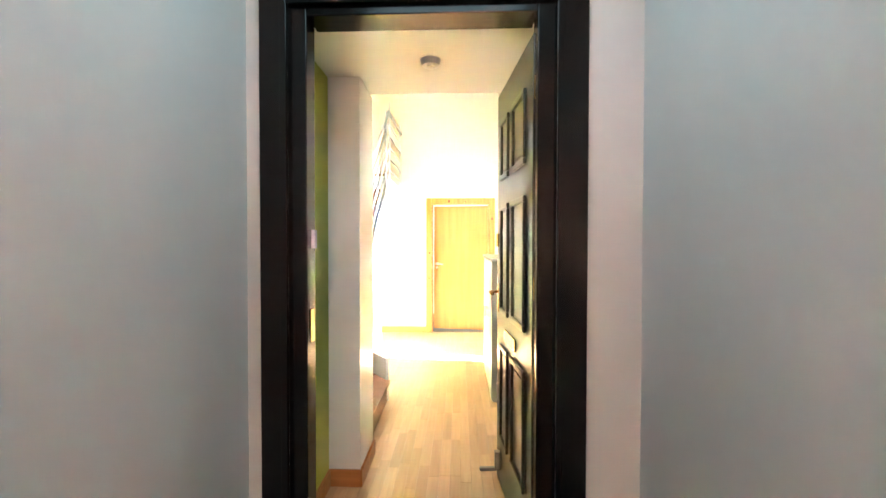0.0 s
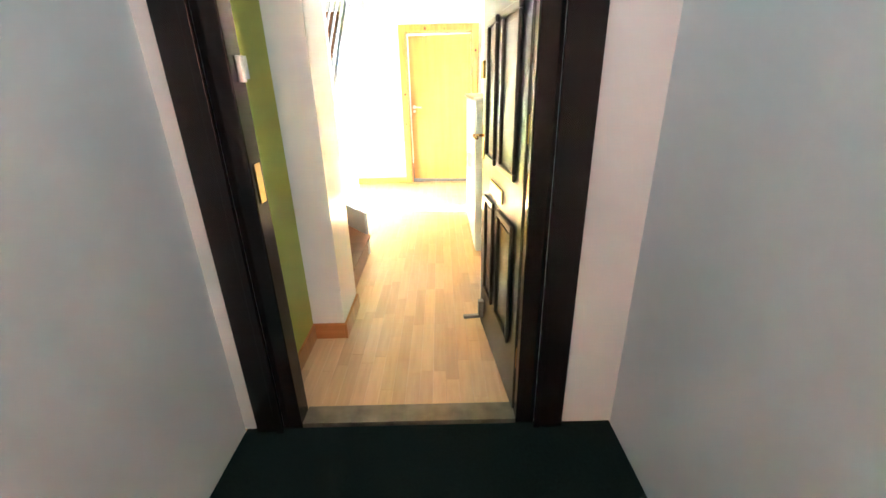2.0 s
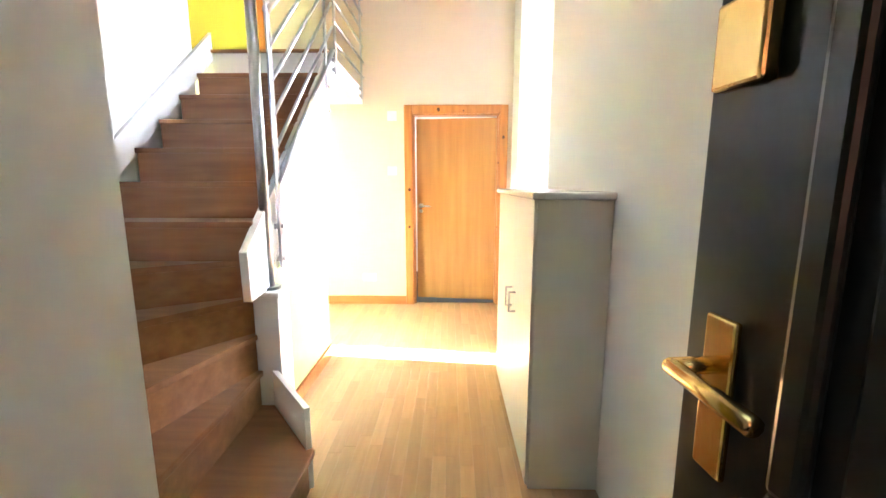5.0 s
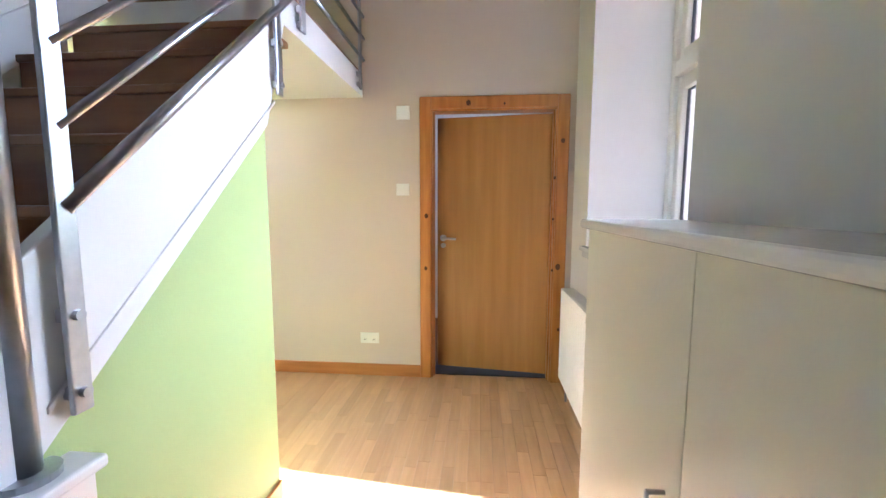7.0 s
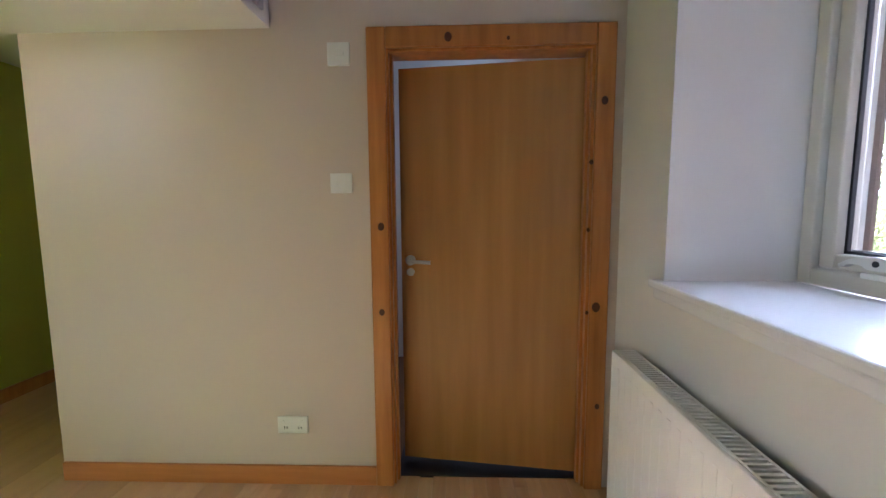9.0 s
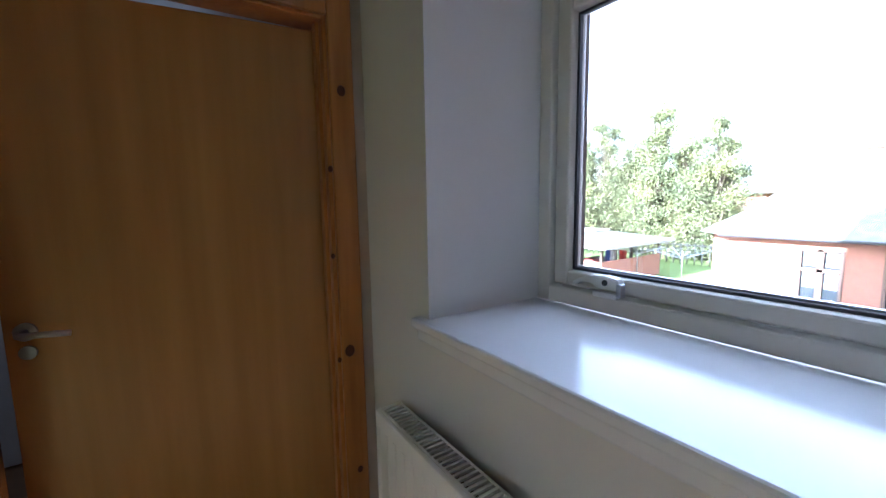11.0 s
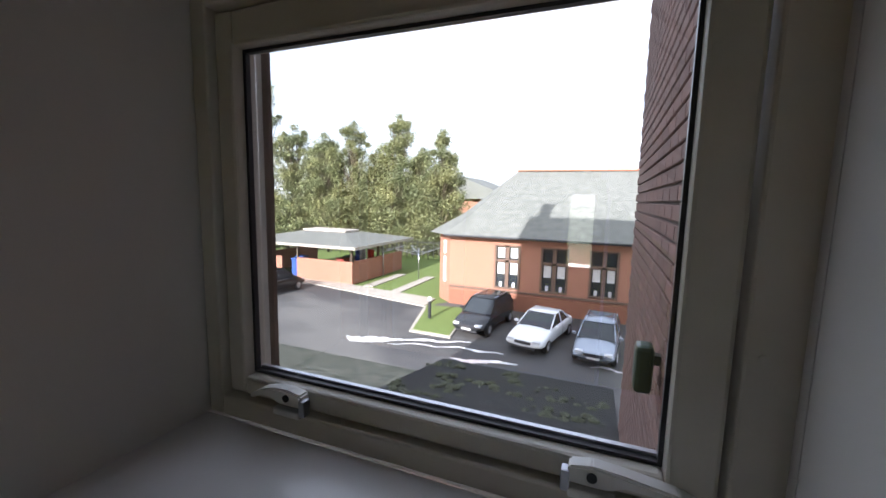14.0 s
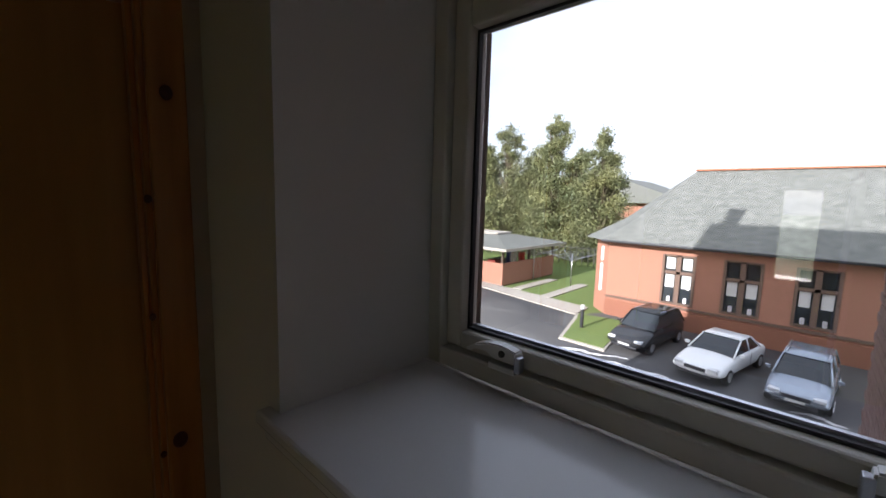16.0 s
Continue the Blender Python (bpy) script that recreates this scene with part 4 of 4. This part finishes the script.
# ---- cars ----
def car(x, y, yaw, paint, label, L=4.6, W=1.8, H=1.5, estate=False):
    e = new("car")
    hw, zb = W / 2, 0.28
    beltz = (0.62 if estate else 0.66) * H
    # rows along the length: (x, belt height)
    prof = [(-L / 2, 0.42, 0.60), (-L / 2 + 0.10, 0.30, 0.68), (-L / 2 + 0.75, 0.24, beltz - 0.10), (-L / 2 + 1.25, 0.24, beltz - 0.02), (0.3, 0.22, beltz), (L / 2 - 0.85, 0.24, beltz + 0.02), (L / 2 - 0.12, 0.30, beltz - 0.02), (L / 2, 0.42, beltz - 0.18)]
    bm = bmesh.new()
    rings = []
    for i, (px, lo, top) in enumerate(prof):
        taper = 0.86 if i in (0, len(prof) - 1) else (0.95 if i in (1, len(prof) - 2) else 1.0)
        w = hw * taper
        sec = [(-w * 0.92, lo), (-w, lo + 0.16), (-w, top - 0.16), (-w * 0.93, top - 0.02), (-w * 0.5, top + 0.025), (w * 0.5, top + 0.025), (w * 0.93, top - 0.02), (w, top - 0.16), (w, lo + 0.16), (w * 0.92, lo)]
        rings.append([bm.verts.new((px, a, b)) for a, b in sec])
    for r0, r1 in zip(rings, rings[1:]):
        for j in range(10):
            bm.faces.new((r0[j], r0[(j + 1) % 10], r1[(j + 1) % 10], r1[j]))
    bm.faces.new(rings[0])
    bm.faces.new(rings[-1])
    bd = finish("body", bm, paint, e, smooth=True)
    md = bd.modifiers.new("sub", "SUBSURF")
    md.levels = md.render_levels = 2
    # cabin: glass volume and a roof skin with pillars
    xf, xr = -L / 2 + (1.15 if estate else 1.3), (L / 2 - 0.15 if estate else L / 2 - 0.75)
    tf, tr = xf + (0.85 if estate else 1.0), (xr - 0.45 if estate else xr - 0.75)
    z0, z1 = beltz - 0.06, H - 0.03
    wt = hw * 0.74
    def cab(name, grow, z1, m, zbase):
        bm = bmesh.new()
        lo = [bm.verts.new(p) for p in ((xf, -hw * 0.9 - grow, zbase), (xr, -hw * 0.9 - grow, zbase), (xr, hw * 0.9 + grow, zbase), (xf, hw * 0.9 + grow, zbase))]
        hi = [bm.verts.new(p) for p in ((tf, -wt - grow, z1), (tr, -wt - grow, z1), (tr, wt + grow, z1), (tf, wt + grow, z1))]
        for i in range(4):
            bm.faces.new((lo[i], lo[(i + 1) % 4], hi[(i + 1) % 4], hi[i]))
        bm.faces.new(hi)
        bm.faces.new(lo)
        bmesh.ops.recalc_face_normals(bm, faces=bm.faces)
        bmesh.ops.bevel(bm, geom=[x for x in bm.edges], offset=0.06, segments=3, affect="EDGES")
        return finish(name, bm, m, e, smooth=False)
    cab("cabin_glass", 0.0, z1, M_CARGLASS, z0)
    bm = bmesh.new()
    add_prism(bm, [(tf - 0.02, -wt - 0.01), (tr + 0.03, -wt - 0.01), (tr + 0.03, wt + 0.01), (tf - 0.02, wt + 0.01)], "z", H - 0.06, H)
    bmesh.ops.recalc_face_normals(bm, faces=bm.faces)
    bmesh.ops.bevel(bm, geom=list(bm.edges), offset=0.028, segments=3, affect="EDGES")
    finish("roof", bm, paint, e, smooth=True)
    bm = bmesh.new()
    xm = (tf + tr) / 2
    for s in (-1, 1):
        for (xa, xb) in ((xf, tf), (xr, tr), (xm + 0.05, xm + 0.05)):
            add_tube(bm, (xa, s * (hw * 0.9), z0 + 0.02), (xb, s * (wt - 0.0), H - 0.04), 0.035, 8)
    finish("pillar", bm, paint, e, smooth=True)
    for wx in (-L / 2 + 0.85, L / 2 - 0.85):
        for s in (-1, 1):
            wnode = new("wheel")
            wnode.parent = e
            bm = bmesh.new()
            add_tube(bm, (wx, s * (hw - 0.2), 0.32), (wx, s * (hw + 0.005), 0.32), 0.32, 24)
            bmesh.ops.bevel(bm, geom=[x for x in bm.edges if abs((x.verts[0].co - x.verts[1].co).y) < 0.01], offset=0.03, segments=2, affect="EDGES")
            finish("tyre", bm, M_TYRE, wnode)
            bm = bmesh.new()
            add_tube(bm, (wx, s * (hw - 0.1), 0.32), (wx, s * (hw + 0.012), 0.32), 0.20, 20)
            for k in range(5):
                a = radians(72 * k)
                add_tube(bm, (wx, s * (hw + 0.014), 0.32), (wx + 0.19 * math.cos(a), s * (hw + 0.014), 0.32 + 0.19 * math.sin(a)), 0.022, 6)
            finish("rim", bm, M_ALLOY, wnode)
    pieces("headlamp", [(-L / 2 + 0.02, -L / 2 + 0.28, s * hw * 0.66 - 0.17, s * hw * 0.66 + 0.17, 0.58, 0.70) for s in (-1, 1)], M_LAMPG, e, 0.03)
    pieces("grille", [(-L / 2 - 0.015, -L / 2 + 0.04, -0.38, 0.38, 0.50, 0.64), (-L / 2 - 0.015, -L / 2 + 0.05, -0.6, 0.6, 0.30, 0.40)], M_DARK, e, 0.015)
    box("number_plate", -L / 2 - 0.03, -L / 2 - 0.012, -0.26, 0.26, 0.41, 0.50, M_BLIND, e, 0.005)
    pieces("mirror", [(xf + 0.25, xf + 0.42, s * (hw + 0.09) - 0.09, s * (hw + 0.09) + 0.09, beltz + 0.0, beltz + 0.13) for s in (-1, 1)], paint, e, 0.03)
    pieces("door_line", [(xm + 0.03, xm + 0.045, s * hw - 0.008, s * hw + 0.004, 0.42, beltz - 0.1) for s in (-1, 1)], M_DARK, e)
    if estate:
        tube("roof_rail", [(tf + 0.1, -wt + 0.08, H + 0.03), (tr - 0.1, -wt + 0.08, H + 0.03)], 0.015, M_STEEL, e)
        tube("roof_rail", [(tf + 0.1, wt - 0.08, H + 0.03), (tr - 0.1, wt - 0.08, H + 0.03)], 0.015, M_STEEL, e)
    e.matrix_world = pose(x, y, GT, 0, 0, yaw)
    return tagged(e, label, "car", group="parked cars")


def carpaint(n, c, r=0.18, metal=0.3):
    return mat(n, c, r, tuple(x * 0.92 for x in c), 2.0, metal=metal)


car(21.8, 10.5, -8, carpaint("dark_grey_car_paint", (0.03, 0.032, 0.036)), "dark grey people carrier with roof rails, parked", 4.6, 1.85, 1.65, True)
car(20.8, 7.3, -12, carpaint("white_car_paint", (0.75, 0.76, 0.76), 0.2, 0.0), "white saloon car, parked in the car park", 4.8, 1.85, 1.47)
car(20.35, 4.65, -4, carpaint("silver_blue_car_paint", (0.30, 0.34, 0.40), 0.25, 0.5), "silver-blue estate car with roof rails, parked", 4.5, 1.78, 1.5, True)
car(22.6, 26.4, 180, carpaint("black_car_paint", (0.012, 0.012, 0.014)), "black off-roader, parked beside the shelter", 4.7, 1.9, 1.75, True)


# ---- trees ----
def tree(x, y, h, r, seed, n):
    rnd = random.Random(seed)
    e = empty("tree", x, y, G)
    bm = bmesh.new()
    add_tube(bm, (x, y, G), (x, y, G + h * 0.75), 0.28, 8, 0.08)
    pts = []
    for k in range(120):
        f = rnd.uniform(0.06, 1.0)
        a = rnd.uniform(0, 6.283)
        rr = 1.3 * r * (1.08 - f) ** 0.55 * rnd.uniform(0.25, 1.0)
        p = Vector((x + rr * math.cos(a), y + rr * math.sin(a), G + h * (f * 0.96)))
        pts.append((p, rnd.uniform(0.4, 1.15) * (1.25 - 0.7 * f)))
        add_tube(bm, (x, y, G + h * max(0.15, f - 0.2) * 0.78), p, 0.07, 5, 0.02)
    pts.append((Vector((x, y, G + h)), 0.45))
    tr = finish("trunk", bm, M_BARK)
    N = n
    which = np.random.RandomState(seed)
    idx = which.randint(0, len(pts), N)
    C = np.array([p[:] for p, s in pts])[idx]
    Sg = np.array([s for p, s in pts])[idx]
    P = C + which.normal(0, 1, (N, 3)) * (Sg * 0.55)[:, None] * np.array([1, 1, 0.8])
    A = which.normal(0, 1, (N, 3))
    A /= np.linalg.norm(A, axis=1)[:, None]
    B = np.cross(A, which.normal(0, 1, (N, 3)))
    B /= np.linalg.norm(B, axis=1)[:, None]
    s = which.uniform(0.05, 0.115, N)[:, None]
    V = np.stack([P - A * s, P + B * s * 0.55, P + A * s, P - B * s * 0.55], 1).reshape(-1, 3)
    F = np.arange(4 * N).reshape(-1, 4)
    me = bpy.data.meshes.new("foliage")
    me.from_pydata(V.tolist(), [], F.tolist())
    me.materials.append(M_LEAF)
    fo = new("foliage", me)
    adopt(e, tr, fo)
    tagged(e, "leafy green and yellowing tree beyond the lawn", "tree", group="trees behind the shelter")


rt = random.Random(3)
for i, (x, y, h, r) in enumerate([(35, 18.6, 11.0, 2.2), (35.5, 20.8, 9.0, 2.4), (35, 23.0, 11.2, 2.3), (36, 25.5, 9.8, 2.5), (35, 28.0, 11.4, 2.6), (34, 30.7, 9.8, 2.8), (33, 33.5, 10.2, 2.8), (32, 36.5, 13.5, 3.0), (30, 39, 12.6, 3.0), (38, 22, 8, 2.8), (38, 27, 8, 3.0), (37, 33, 9, 3.0), (28, 43, 13, 3.4), (37, 19.5, 6.5, 2.6)]):
    tree(x, y, h * (1.0 + 0.06 * (i % 3)) * (1.15 if y > 33 else 1.0), r, 10 + i, 27000)
S(boxes("fence", [(32.0, 32.05, 12 + k * 0.5, 12.06 + k * 0.5, G, G + 1.6) for k in range(50)] + [(32.0, 32.06, 12, 37, G + 1.4, G + 1.46)], M_DARK), "dark railings at the end of the lawn", "fence")
fh = empty("distant_house", 60, 25, G)
bm = bmesh.new()
add_prism(bm, [(16, G + 5.2), (34, G + 5.2), (25, G + 8.5)], "x", 56, 70)
adopt(fh, box("wall", 57, 69, 17, 33, G, G + 5.2, M_HBRICK), finish("roof", bm, M_SLATE))
tagged(fh, "distant brick house behind the trees", "house")

# grow the outside about the camera's eye and lower it, fitting the view
big = Matrix.Translation((0, 0, -DROP)) @ Matrix.Translation(EYE) @ Matrix.Scale(GROW, 4) @ Matrix.Translation(-EYE)
for name in ("ground", "car_park", "pavement", "pavement_slabs", "grass_island", "kerb", "brick_house", "bin_shelter", "wheelie_bin", "wheelie_bin.001", "wheelie_bin.002", "wheelie_bin.003", "rotary_dryer", "rotary_dryer.001", "towel", "shirt", "trousers", "bollard_light", "fence", "distant_house"):
    ob = bpy.data.objects[name]
    ob.matrix_basis = big @ ob.matrix_basis
for ob in list(bpy.data.objects):
    if ob.name.startswith("tree"):
        ob.matrix_basis = big @ ob.matrix_basis

# ---- planks, bricks (pieces) ----
fl = bpy.data.objects["floor"]
PW, PL = 0.066, 0.46
pm = bpy.data.meshes.new("plank")
bm = bmesh.new()
add_box(bm, 0.0003, PW - 0.0003, 0.0003, PL - 0.0003, -0.016, 0.0)
bmesh.ops.bevel(bm, geom=[x for x in bm.edges if min(v.co.z for v in x.verts) > -0.001], offset=0.0006, segments=1, affect="EDGES")
bm.to_mesh(pm)
bm.free()
pm.materials.append(M_PLANK)
rp2 = random.Random(8)
col = 0
while RW - (col + 1) * PW > -2.75:
    x = RW - (col + 1) * PW
    wide = 1.0 if x > -0.7 else 3.0
    y0 = 1.34 if x > -0.3 else (2.3 if x > -0.1 else (3.0 if x > -0.46 else 4.64))
    y1 = FY + 0.06 if x > -1.55 else 8.9
    ln = PL if x > -0.7 else PL * 2.7
    y = y0 - rp2.uniform(0.05, ln - 0.05)
    while y < y1:
        ya, yb = max(y, y0), min(y + ln, y1)
        if yb - ya > 0.02:
            p = new("plank", pm)
            p.location = (x - (wide - 1) * PW, ya, 0)
            p.scale = (wide, (yb - ya) / PL, 1)
            p.parent = fl
        y += ln
    col += int(wide)
nb = 0
bm = bmesh.new()
for row in range(int((10.0 - G) / 0.075)):
    z = G + row * 0.075
    off = 0.1125 if row % 2 else 0.0
    for c in range(int(11.0 / 0.225)):
        x = 1.82 + c * 0.225 + off
        if x + 0.22 > 5.08:
            continue
        if c < 9 and 0.6 <= z < 3.3 and nb < 300:
            b = new("brick", bk)
            b.location = (x, 4.393, z)
            b.parent = wg
            nb += 1
        elif x < 8 and z > -1.5:
            add_box(bm, x, x + 0.212, 4.370, 4.393, z, z + 0.062)
b = finish("brickwork", bm, M_BRICK, wg)
tagged(b, kind="stuff")
